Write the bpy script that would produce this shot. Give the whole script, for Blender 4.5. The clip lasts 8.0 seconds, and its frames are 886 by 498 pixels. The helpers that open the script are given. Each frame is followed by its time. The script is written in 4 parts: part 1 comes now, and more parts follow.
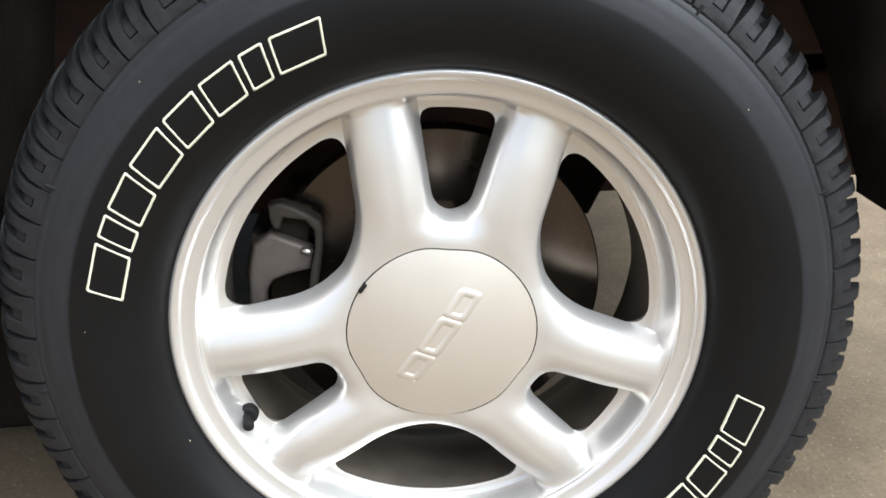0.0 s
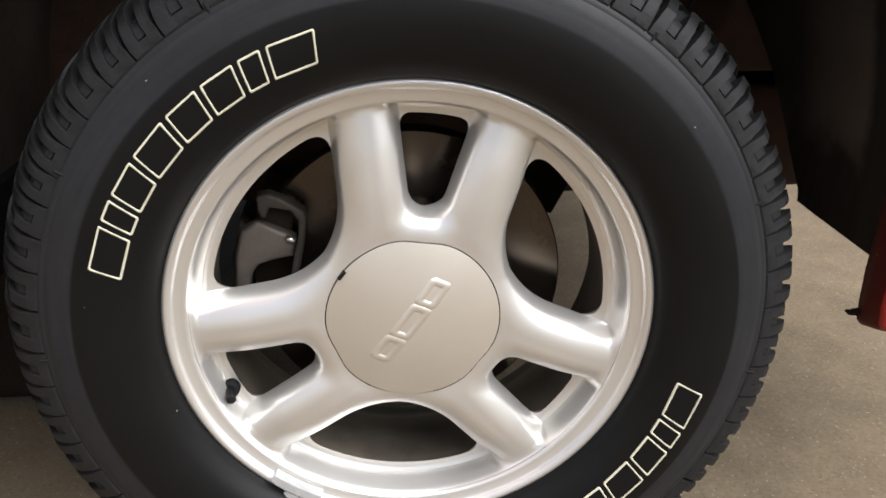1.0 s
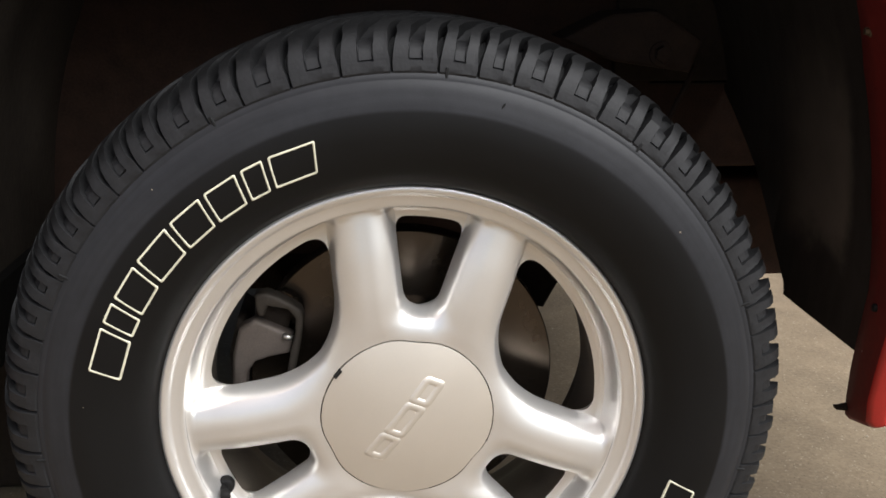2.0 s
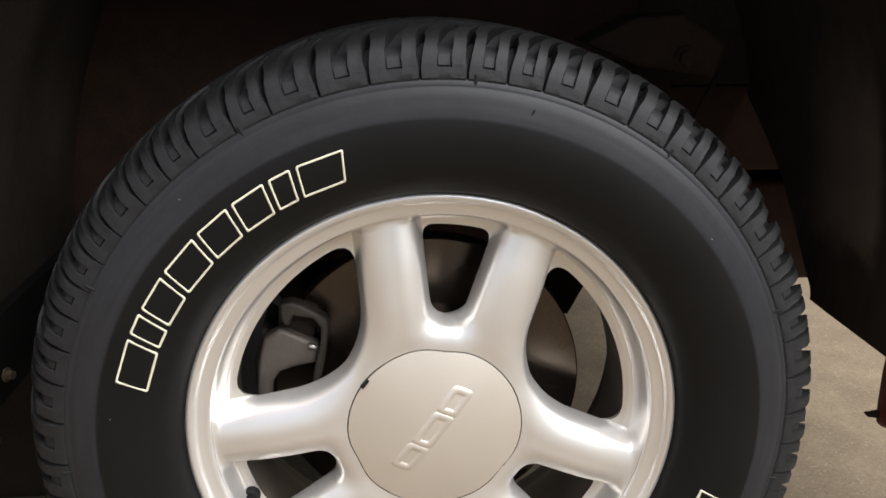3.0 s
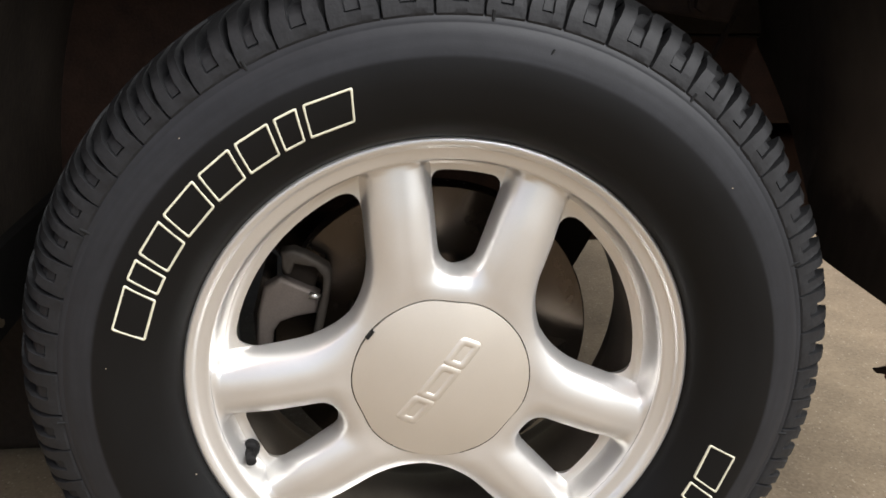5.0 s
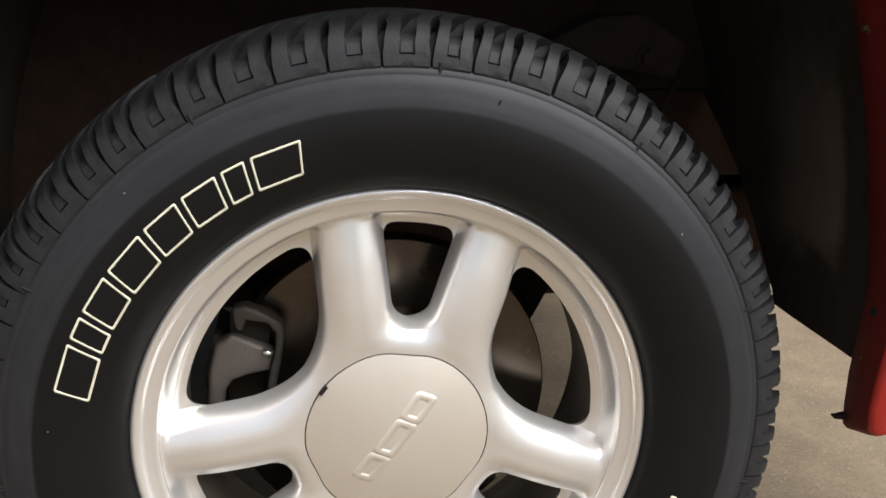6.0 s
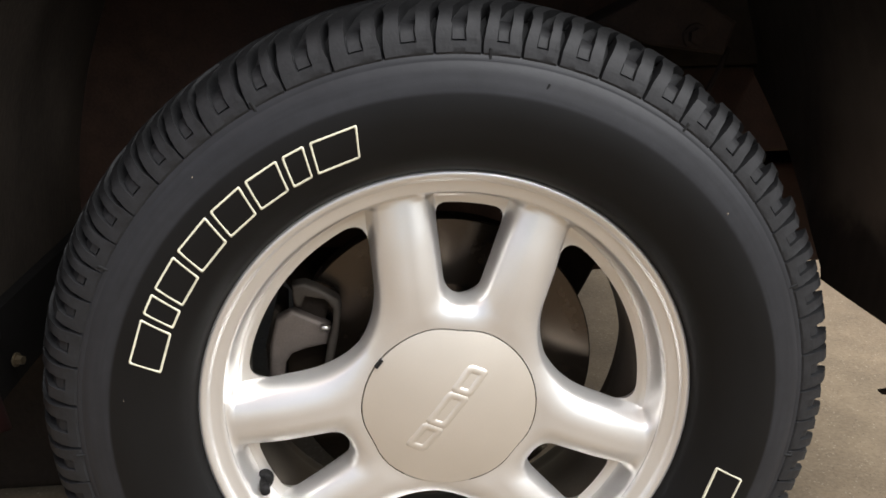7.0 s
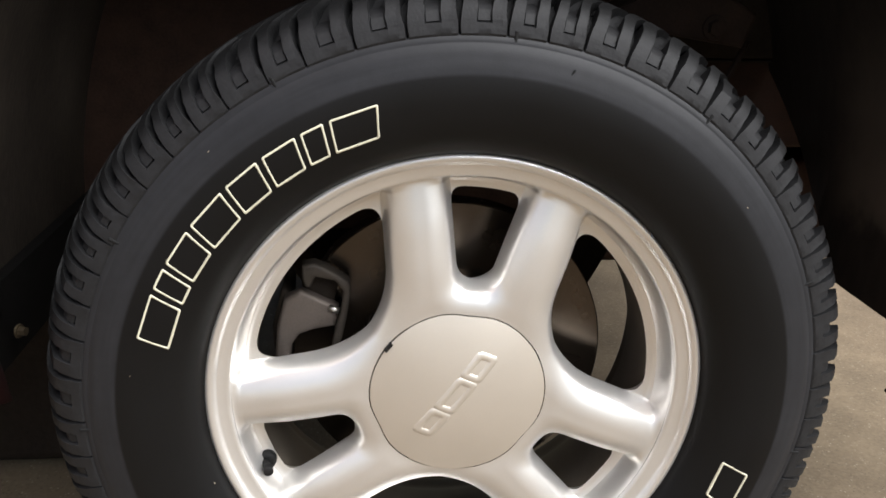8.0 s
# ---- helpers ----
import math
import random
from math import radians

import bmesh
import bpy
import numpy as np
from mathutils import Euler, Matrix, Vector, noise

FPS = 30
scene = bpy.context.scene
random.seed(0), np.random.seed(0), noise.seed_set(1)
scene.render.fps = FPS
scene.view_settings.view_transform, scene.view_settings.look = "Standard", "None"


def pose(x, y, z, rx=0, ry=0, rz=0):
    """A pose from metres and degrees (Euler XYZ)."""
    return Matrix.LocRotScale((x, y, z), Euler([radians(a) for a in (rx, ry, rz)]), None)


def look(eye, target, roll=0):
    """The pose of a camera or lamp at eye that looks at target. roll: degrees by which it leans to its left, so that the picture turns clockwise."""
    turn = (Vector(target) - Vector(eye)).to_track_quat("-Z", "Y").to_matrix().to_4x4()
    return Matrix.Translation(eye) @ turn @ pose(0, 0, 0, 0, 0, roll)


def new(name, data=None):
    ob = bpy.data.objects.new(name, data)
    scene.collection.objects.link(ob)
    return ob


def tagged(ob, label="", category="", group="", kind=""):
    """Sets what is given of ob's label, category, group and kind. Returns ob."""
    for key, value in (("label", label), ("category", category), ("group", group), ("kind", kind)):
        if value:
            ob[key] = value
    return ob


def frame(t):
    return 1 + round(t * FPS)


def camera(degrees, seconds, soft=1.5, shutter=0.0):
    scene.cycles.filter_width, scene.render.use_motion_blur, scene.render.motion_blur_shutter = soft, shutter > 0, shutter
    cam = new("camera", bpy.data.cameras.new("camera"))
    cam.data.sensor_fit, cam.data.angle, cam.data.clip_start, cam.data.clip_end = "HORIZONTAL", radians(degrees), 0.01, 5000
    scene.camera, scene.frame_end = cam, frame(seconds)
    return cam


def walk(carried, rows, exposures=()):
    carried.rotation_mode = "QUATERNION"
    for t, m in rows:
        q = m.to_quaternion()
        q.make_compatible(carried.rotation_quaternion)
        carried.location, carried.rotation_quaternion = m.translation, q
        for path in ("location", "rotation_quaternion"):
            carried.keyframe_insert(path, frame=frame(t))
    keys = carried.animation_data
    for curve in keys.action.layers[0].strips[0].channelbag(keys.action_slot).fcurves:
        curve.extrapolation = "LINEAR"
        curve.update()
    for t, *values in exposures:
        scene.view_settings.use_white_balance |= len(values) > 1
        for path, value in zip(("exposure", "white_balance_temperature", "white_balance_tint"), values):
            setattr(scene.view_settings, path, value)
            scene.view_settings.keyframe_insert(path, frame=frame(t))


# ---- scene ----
# eye in metres, then yaw, pitch and roll in degrees
cam = camera(55.49, 8.0, soft=1.65)
PATH = [
    (0.0, -0.0231, -0.5723, 0.6470, -2.6555, -22.9194, -2.7984),
    (0.3, -0.0322, -0.5857, 0.6377, -3.0899, -22.7948, -1.9352),
    (0.5, -0.0312, -0.5980, 0.6475, -3.0706, -24.2864, -1.3144),
    (0.8, -0.0347, -0.6163, 0.6740, -4.4433, -24.2228, -0.6111),
    (1.0, -0.0296, -0.6264, 0.6738, -4.9557, -23.6931, 0.0708),
    (1.2, -0.0296, -0.6289, 0.6854, -4.8624, -22.3047, 0.1339),
    (1.5, -0.0300, -0.6295, 0.6971, -5.1695, -21.1785, 0.2264),
    (1.7, -0.0306, -0.6352, 0.7020, -5.4039, -19.3429, 0.3460),
    (2.8, -0.0365, -0.6282, 0.7016, -5.4582, -18.4266, 0.2518),
    (3.0, -0.0462, -0.6258, 0.7030, -4.8341, -18.5117, -0.2558),
    (3.2, -0.0576, -0.6280, 0.7010, -4.3773, -17.9350, -0.8607),
    (3.5, -0.0713, -0.6249, 0.7072, -3.8257, -18.1737, -0.5003),
    (3.8, -0.0806, -0.6212, 0.7062, -2.7508, -18.3116, -0.9078),
    (4.0, -0.0834, -0.6131, 0.7012, -3.0860, -19.1546, -0.1643),
    (4.2, -0.0818, -0.6121, 0.6935, -4.3235, -19.9687, 0.2451),
    (4.5, -0.0735, -0.6068, 0.6941, -5.6045, -21.1315, 1.0303),
    (4.7, -0.0701, -0.6050, 0.6917, -5.5924, -21.3253, 0.9677),
    (5.8, -0.0546, -0.5995, 0.6746, -8.3316, -18.8312, 0.5749),
    (6.0, -0.0530, -0.6034, 0.6776, -8.3160, -17.0995, 0.4783),
    (6.2, -0.0557, -0.6142, 0.6778, -7.5165, -16.2564, 0.2233),
    (6.5, -0.0554, -0.6181, 0.6831, -6.3885, -16.0856, 0.2948),
    (6.8, -0.0576, -0.6221, 0.6842, -5.4227, -17.7016, -0.6460),
    (7.0, -0.0600, -0.6246, 0.6884, -5.0658, -18.8290, -0.7104),
    (7.2, -0.0654, -0.6312, 0.6844, -4.0767, -19.0853, -1.0924),
    (7.5, -0.0763, -0.6246, 0.6868, -3.9542, -20.3863, -0.5359),
    (7.8, -0.0817, -0.6261, 0.6815, -5.0150, -19.1005, 0.9428),
    (8.0, -0.0783, -0.6157, 0.6845, -5.7441, -19.7802, 1.5029),
]
EXPOSURES = [(0.0, 1.42, 6850, 14), (0.5, 0.97, 7250, 17), (1.0, 0.93, 7400, 18), (3.0, 1.06, 7450, 18), (8.0, 1.06, 7450, 18)]
walk(cam, [(t, pose(x, y, z, 90 + pitch, 0, yaw) @ pose(0, 0, 0, 0, 0, roll)) for t, x, y, z, yaw, pitch, roll in PATH], EXPOSURES)

# ---- world and sun: a bright, thinly overcast day ----
world = bpy.data.worlds.new("sky")
scene.world = world
world.use_nodes = True
wn = world.node_tree
sky = wn.nodes.new("ShaderNodeTexSky")
sky.sky_type = "NISHITA"
sky.sun_disc = False
sky.sun_elevation, sky.sun_rotation = radians(50.2), radians(233)
sky.air_density, sky.dust_density = 1.0, 1.2
haze = wn.nodes.new("ShaderNodeHueSaturation")      # thin cloud takes some of the blue out of the sky
haze.inputs["Saturation"].default_value = 1.1
wn.links.new(sky.outputs["Color"], haze.inputs["Color"])
wn.links.new(haze.outputs["Color"], wn.nodes["Background"].inputs["Color"])
wn.nodes["Background"].inputs["Strength"].default_value = 0.055
sun = new("sun", bpy.data.lights.new("sun", "SUN"))
sun.data.energy, sun.data.angle, sun.data.color = 4.75, radians(66), (0.80, 0.915, 1.0)
sun.matrix_world = look((1.4, -1.05, 2.10), (0, 0, 0))


# ---- materials ----
def material(name, base, rough, metal=0.0, spread=0.25, scale=40.0, fine=900.0, bump=0.1, depth=0.0004, coat=0.0, tint=None, specular=0.5, rough_spread=0.12, stretch=None):
    """A surface with variation at two scales in colour and gloss, and fine relief."""
    m = bpy.data.materials.new(name)
    m.use_nodes = True
    nt = m.node_tree
    b = nt.nodes["Principled BSDF"]
    co = nt.nodes.new("ShaderNodeTexCoord")
    big = nt.nodes.new("ShaderNodeTexNoise")
    big.inputs["Scale"].default_value, big.inputs["Detail"].default_value = scale, 4.0
    small = nt.nodes.new("ShaderNodeTexNoise")
    small.inputs["Scale"].default_value, small.inputs["Detail"].default_value = fine, 3.0
    where = co.outputs["Object"]
    if stretch:
        mp = nt.nodes.new("ShaderNodeMapping")
        mp.inputs["Scale"].default_value = stretch
        nt.links.new(where, mp.inputs["Vector"])
        where = mp.outputs["Vector"]
    for n in (big, small):
        nt.links.new(where, n.inputs["Vector"])
    both = nt.nodes.new("ShaderNodeMix")
    both.inputs["Factor"].default_value = 0.4
    nt.links.new(big.outputs["Fac"], both.inputs["A"])
    nt.links.new(small.outputs["Fac"], both.inputs["B"])
    ramp = nt.nodes.new("ShaderNodeValToRGB")
    lo = [c * (1 - spread) for c in base]
    hi = [min(1.0, c * (1 + spread)) for c in (tint or base)]
    ramp.color_ramp.elements[0].position, ramp.color_ramp.elements[1].position = 0.3, 0.7
    ramp.color_ramp.elements[0].color, ramp.color_ramp.elements[1].color = (*lo, 1), (*hi, 1)
    nt.links.new(both.outputs["Result"], ramp.inputs["Fac"])
    nt.links.new(ramp.outputs["Color"], b.inputs["Base Color"])
    rr = nt.nodes.new("ShaderNodeMapRange")
    rr.inputs["To Min"].default_value, rr.inputs["To Max"].default_value = max(0.02, rough - rough_spread), min(1.0, rough + rough_spread)
    nt.links.new(big.outputs["Fac"], rr.inputs["Value"])
    nt.links.new(rr.outputs["Result"], b.inputs["Roughness"])
    b.inputs["Metallic"].default_value = metal
    b.inputs["Coat Weight"].default_value = coat
    b.inputs["Coat Roughness"].default_value = 0.12
    b.inputs["Specular IOR Level"].default_value = specular
    if bump:
        bp = nt.nodes.new("ShaderNodeBump")
        bp.inputs["Strength"].default_value, bp.inputs["Distance"].default_value = bump, depth
        nt.links.new(small.outputs["Fac"], bp.inputs["Height"])
        nt.links.new(bp.outputs["Normal"], b.inputs["Normal"])
    return m


def sidewall_material():
    """Rubber, glossy black below, with a grey band of dust and painted sky sheen towards the tread, around the tyre's
    own axis.
    """
    m = material("sidewall_rubber", (0.0042, 0.0041, 0.0041), 0.48, spread=0.2, scale=14, fine=700, bump=0.12, specular=0.20, rough_spread=0.06)
    nt = m.node_tree
    b = nt.nodes["Principled BSDF"]
    co = nt.nodes.new("ShaderNodeTexCoord")
    flat = nt.nodes.new("ShaderNodeVectorMath")
    flat.operation = "MULTIPLY"
    flat.inputs[1].default_value = (1, 0, 1)
    length = nt.nodes.new("ShaderNodeVectorMath")
    length.operation = "LENGTH"
    nt.links.new(co.outputs["Object"], flat.inputs[0])
    nt.links.new(flat.outputs["Vector"], length.inputs[0])
    edge = nt.nodes.new("ShaderNodeMapRange")
    edge.interpolation_type = "SMOOTHSTEP"
    edge.inputs["From Min"].default_value, edge.inputs["From Max"].default_value = 0.2685, 0.2720
    nt.links.new(length.outputs["Value"], edge.inputs["Value"])
    old = b.inputs["Base Color"].links[0].from_socket
    dust = nt.nodes.new("ShaderNodeMix")
    dust.data_type = "RGBA"
    patch = nt.nodes.new("ShaderNodeTexNoise")
    patch.inputs["Scale"].default_value, patch.inputs["Detail"].default_value = 22, 5
    nt.links.new(co.outputs["Object"], patch.inputs["Vector"])
    pr = nt.nodes.new("ShaderNodeMapRange")
    pr.inputs["To Min"].default_value, pr.inputs["To Max"].default_value = 0.55, 1.0
    nt.links.new(patch.outputs["Fac"], pr.inputs["Value"])
    amount = nt.nodes.new("ShaderNodeMath")
    amount.operation = "MULTIPLY"
    nt.links.new(edge.outputs["Result"], amount.inputs[0])
    nt.links.new(pr.outputs["Result"], amount.inputs[1])
    nt.links.new(amount.outputs["Value"], dust.inputs["Factor"])
    nt.links.new(old, dust.inputs["A"])
    fine_dust = nt.nodes.new("ShaderNodeTexNoise")
    fine_dust.inputs["Scale"].default_value, fine_dust.inputs["Detail"].default_value = 140, 6
    nt.links.new(co.outputs["Object"], fine_dust.inputs["Vector"])
    fr = nt.nodes.new("ShaderNodeMapRange")
    fr.inputs["To Min"].default_value, fr.inputs["To Max"].default_value = 0.75, 1.15
    nt.links.new(fine_dust.outputs["Fac"], fr.inputs["Value"])
    mix2 = nt.nodes.new("ShaderNodeMath")
    mix2.operation = "MULTIPLY"
    nt.links.new(pr.outputs["Result"], mix2.inputs[0])
    nt.links.new(fr.outputs["Result"], mix2.inputs[1])
    # wiped arcs round the axle
    xyz = nt.nodes.new("ShaderNodeSeparateXYZ")
    nt.links.new(co.outputs["Object"], xyz.inputs["Vector"])
    turn = nt.nodes.new("ShaderNodeMath")
    turn.operation = "ARCTAN2"
    nt.links.new(xyz.outputs["Z"], turn.inputs[0])
    nt.links.new(xyz.outputs["X"], turn.inputs[1])
    ring = nt.nodes.new("ShaderNodeCombineXYZ")
    for source, slot, factor in ((length.outputs["Value"], "X", 260.0), (turn.outputs["Value"], "Y", 3.5)):
        k = nt.nodes.new("ShaderNodeMath")
        k.operation = "MULTIPLY"
        k.inputs[1].default_value = factor
        nt.links.new(source, k.inputs[0])
        nt.links.new(k.outputs["Value"], ring.inputs[slot])
    streak = nt.nodes.new("ShaderNodeTexNoise")
    streak.inputs["Scale"].default_value, streak.inputs["Detail"].default_value = 1.0, 5.0
    nt.links.new(ring.outputs["Vector"], streak.inputs["Vector"])
    wiped = nt.nodes.new("ShaderNodeMapRange")
    wiped.inputs["From Min"].default_value, wiped.inputs["From Max"].default_value = 0.3, 0.7
    wiped.inputs["To Min"].default_value, wiped.inputs["To Max"].default_value = 0.84, 1.13
    nt.links.new(streak.outputs["Fac"], wiped.inputs["Value"])
    mix3 = nt.nodes.new("ShaderNodeMath")
    mix3.operation = "MULTIPLY"
    nt.links.new(mix2.outputs["Value"], mix3.inputs[0])
    nt.links.new(wiped.outputs["Result"], mix3.inputs[1])
    nt.links.new(mix3.outputs["Value"], amount.inputs[1])
    # Bluish grey: dust, with the sky's sheen put into the colour too.
    dust.inputs["B"].default_value = (0.0225, 0.0229, 0.0252, 1)
    nt.links.new(dust.outputs["Result"], b.inputs["Base Color"])
    return m


def concrete_material():
    m = material("concrete", (0.172, 0.1285, 0.084), 0.9, spread=0.30, scale=11, fine=170, bump=0.6, depth=0.002, specular=0.25)
    nt = m.node_tree
    b = nt.nodes["Principled BSDF"]
    co = nt.nodes.new("ShaderNodeTexCoord")
    pits = nt.nodes.new("ShaderNodeTexVoronoi")
    pits.inputs["Scale"].default_value = 130
    nt.links.new(co.outputs["Object"], pits.inputs["Vector"])
    pick = nt.nodes.new("ShaderNodeMapRange")
    pick.inputs["From Min"].default_value, pick.inputs["From Max"].default_value = 0.05, 0.22
    pick.inputs["To Min"].default_value, pick.inputs["To Max"].default_value = 0.6, 1.0
    nt.links.new(pits.outputs["Distance"], pick.inputs["Value"])
    mul = nt.nodes.new("ShaderNodeMix")
    mul.data_type, mul.blend_type = "RGBA", "MULTIPLY"
    mul.inputs["Factor"].default_value = 1.0
    nt.links.new(b.inputs["Base Color"].links[0].from_socket, mul.inputs["A"])
    nt.links.new(pick.outputs["Result"], mul.inputs["B"])
    stain = nt.nodes.new("ShaderNodeTexNoise")
    stain.inputs["Scale"].default_value, stain.inputs["Detail"].default_value, stain.inputs["Roughness"].default_value = 62, 8, 0.7
    nt.links.new(co.outputs["Object"], stain.inputs["Vector"])
    sr = nt.nodes.new("ShaderNodeMapRange")
    sr.inputs["From Min"].default_value, sr.inputs["From Max"].default_value = 0.46, 0.68
    sr.inputs["To Max"].default_value = 0.6
    nt.links.new(stain.outputs["Fac"], sr.inputs["Value"])
    brown = nt.nodes.new("ShaderNodeMix")
    brown.data_type = "RGBA"
    brown.inputs["B"].default_value = (0.140, 0.102, 0.065, 1)
    nt.links.new(sr.outputs["Result"], brown.inputs["Factor"])
    nt.links.new(mul.outputs["Result"], brown.inputs["A"])
    # pale grains of aggregate worn bare
    grains = nt.nodes.new("ShaderNodeTexVoronoi")
    grains.inputs["Scale"].default_value = 210
    nt.links.new(co.outputs["Object"], grains.inputs["Vector"])
    dot = nt.nodes.new("ShaderNodeMapRange")
    dot.inputs["From Min"].default_value, dot.inputs["From Max"].default_value = 0.36, 0.18
    nt.links.new(grains.outputs["Distance"], dot.inputs["Value"])
    tone = nt.nodes.new("ShaderNodeSeparateColor")
    nt.links.new(grains.outputs["Color"], tone.inputs["Color"])
    few = nt.nodes.new("ShaderNodeMapRange")
    few.inputs["From Min"].default_value, few.inputs["From Max"].default_value = 0.72, 0.95
    few.inputs["To Max"].default_value = 0.45
    nt.links.new(tone.outputs["Red"], few.inputs["Value"])
    both = nt.nodes.new("ShaderNodeMath")
    both.operation = "MULTIPLY"
    nt.links.new(dot.outputs["Result"], both.inputs[0])
    nt.links.new(few.outputs["Result"], both.inputs[1])
    pale = nt.nodes.new("ShaderNodeMix")
    pale.data_type = "RGBA"
    pale.inputs["B"].default_value = (0.42, 0.36, 0.27, 1)
    nt.links.new(both.outputs["Value"], pale.inputs["Factor"])
    nt.links.new(brown.outputs["Result"], pale.inputs["A"])
    nt.links.new(pale.outputs["Result"], b.inputs["Base Color"])
    return m


SILVER = material("silver_paint", (0.755, 0.733, 0.700), 0.37, metal=0.78, spread=0.06, scale=9, fine=1500, bump=0.03, depth=0.0002, coat=0.35, rough_spread=0.05)
SILVER.node_tree.nodes["Principled BSDF"].inputs["Coat Roughness"].default_value = 0.4
CAP = material("cap_paint", (0.66, 0.605, 0.53), 0.46, metal=0.7, spread=0.05, scale=14, fine=1500, bump=0.03, depth=0.0002, coat=0.3, rough_spread=0.05)
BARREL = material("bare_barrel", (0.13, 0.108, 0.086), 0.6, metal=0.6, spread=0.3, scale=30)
SIDEWALL = sidewall_material()
TREAD = material("tread_rubber", (0.0098, 0.0097, 0.0101), 0.60, spread=0.22, scale=60, fine=420, bump=0.35, depth=0.0007, specular=0.24, tint=(0.0135, 0.0134, 0.0141))
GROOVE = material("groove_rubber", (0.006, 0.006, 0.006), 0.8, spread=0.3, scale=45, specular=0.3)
def darken_crown(m):
    """Darkens the tread's colour towards the crown, with a blotchy border."""
    nt = m.node_tree
    b = nt.nodes["Principled BSDF"]
    co = nt.nodes.new("ShaderNodeTexCoord")
    flat = nt.nodes.new("ShaderNodeVectorMath")
    flat.operation = "MULTIPLY"
    flat.inputs[1].default_value = (1, 0, 1)
    length = nt.nodes.new("ShaderNodeVectorMath")
    length.operation = "LENGTH"
    nt.links.new(co.outputs["Object"], flat.inputs[0])
    nt.links.new(flat.outputs["Vector"], length.inputs[0])
    blot = nt.nodes.new("ShaderNodeTexNoise")
    blot.inputs["Scale"].default_value, blot.inputs["Detail"].default_value = 75, 5
    nt.links.new(co.outputs["Object"], blot.inputs["Vector"])
    sway = nt.nodes.new("ShaderNodeMath")
    sway.operation = "MULTIPLY_ADD"
    sway.inputs[1].default_value = 0.014
    nt.links.new(blot.outputs["Fac"], sway.inputs[0])
    nt.links.new(length.outputs["Value"], sway.inputs[2])
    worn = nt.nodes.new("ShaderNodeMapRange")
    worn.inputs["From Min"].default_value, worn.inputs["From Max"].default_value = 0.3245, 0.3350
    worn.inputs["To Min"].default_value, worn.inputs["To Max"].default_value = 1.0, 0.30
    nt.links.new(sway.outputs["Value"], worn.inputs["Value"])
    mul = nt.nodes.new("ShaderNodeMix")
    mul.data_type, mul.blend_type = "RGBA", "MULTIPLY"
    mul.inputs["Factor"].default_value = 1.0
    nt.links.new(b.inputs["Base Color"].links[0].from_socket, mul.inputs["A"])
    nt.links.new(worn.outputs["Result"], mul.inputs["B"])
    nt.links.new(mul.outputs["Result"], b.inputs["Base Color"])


darken_crown(TREAD)
CREAM = material("cream_rubber", (0.60, 0.57, 0.43), 0.6, spread=0.12, scale=120, fine=900, bump=0.05)
BLACK_RUBBER = material("black_rubber", (0.011, 0.0103, 0.0100), 0.6, spread=0.25, specular=0.13)
STEEL = material("machined_steel", (0.68, 0.66, 0.62), 0.3, metal=1.0, spread=0.12, scale=30, rough_spread=0.06)
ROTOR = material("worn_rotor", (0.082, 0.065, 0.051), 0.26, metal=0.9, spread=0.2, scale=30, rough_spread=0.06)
turned = ROTOR.node_tree.nodes.new("ShaderNodeTangent")      # turned finish: fine rings round the axle
turned.direction_type, turned.axis = "RADIAL", "Y"
ROTOR.node_tree.links.new(turned.outputs["Tangent"], ROTOR.node_tree.nodes["Principled BSDF"].inputs["Tangent"])
ROTOR.node_tree.nodes["Principled BSDF"].inputs["Anisotropic"].default_value = 0.8
ROTOR.node_tree.nodes["Principled BSDF"].inputs["Anisotropic Rotation"].default_value = 0.25
CAST = material("cast_iron", (0.118, 0.096, 0.082), 0.6, metal=0.55, spread=0.2, scale=60, fine=500, bump=0.4, depth=0.0006)
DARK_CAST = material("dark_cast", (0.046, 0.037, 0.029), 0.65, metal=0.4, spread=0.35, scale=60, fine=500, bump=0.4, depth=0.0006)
ARM = material("grimy_bracket", (0.025, 0.0160, 0.0112), 0.8, metal=0.1, spread=0.4, scale=35, fine=300, bump=0.4, depth=0.001, specular=0.15)
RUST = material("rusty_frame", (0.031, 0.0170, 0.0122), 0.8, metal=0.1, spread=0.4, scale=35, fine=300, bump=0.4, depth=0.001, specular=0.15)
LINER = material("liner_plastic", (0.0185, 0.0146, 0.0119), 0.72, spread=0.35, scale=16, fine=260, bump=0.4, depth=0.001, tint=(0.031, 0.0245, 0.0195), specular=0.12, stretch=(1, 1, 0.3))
RED = material("red_paint", (0.27, 0.0125, 0.0080), 0.45, spread=0.12, scale=14, fine=500, bump=0.04, coat=0.15, specular=0.35)
# Darker copies of the red: the wheel arch's shade put into the colour.
DEEP_SHADED_RED = material("deep_shaded_red_paint", (0.017, 0.0026, 0.0022), 0.7, spread=0.3, scale=18, fine=120, bump=0.1, specular=0.2, tint=(0.020, 0.0036, 0.0028))
SHADED_RED = material("shaded_red_paint", (0.105, 0.0075, 0.0065), 0.62, spread=0.22, scale=18, fine=120, bump=0.08, specular=0.25, tint=(0.12, 0.012, 0.009))
DUSTY_LINER = material("dusty_liner", (0.0200, 0.0165, 0.0138), 0.8, spread=0.25, scale=7, fine=60, bump=0.4, depth=0.001, tint=(0.030, 0.0245, 0.0205), specular=0.13, stretch=(1, 1, 0.35))
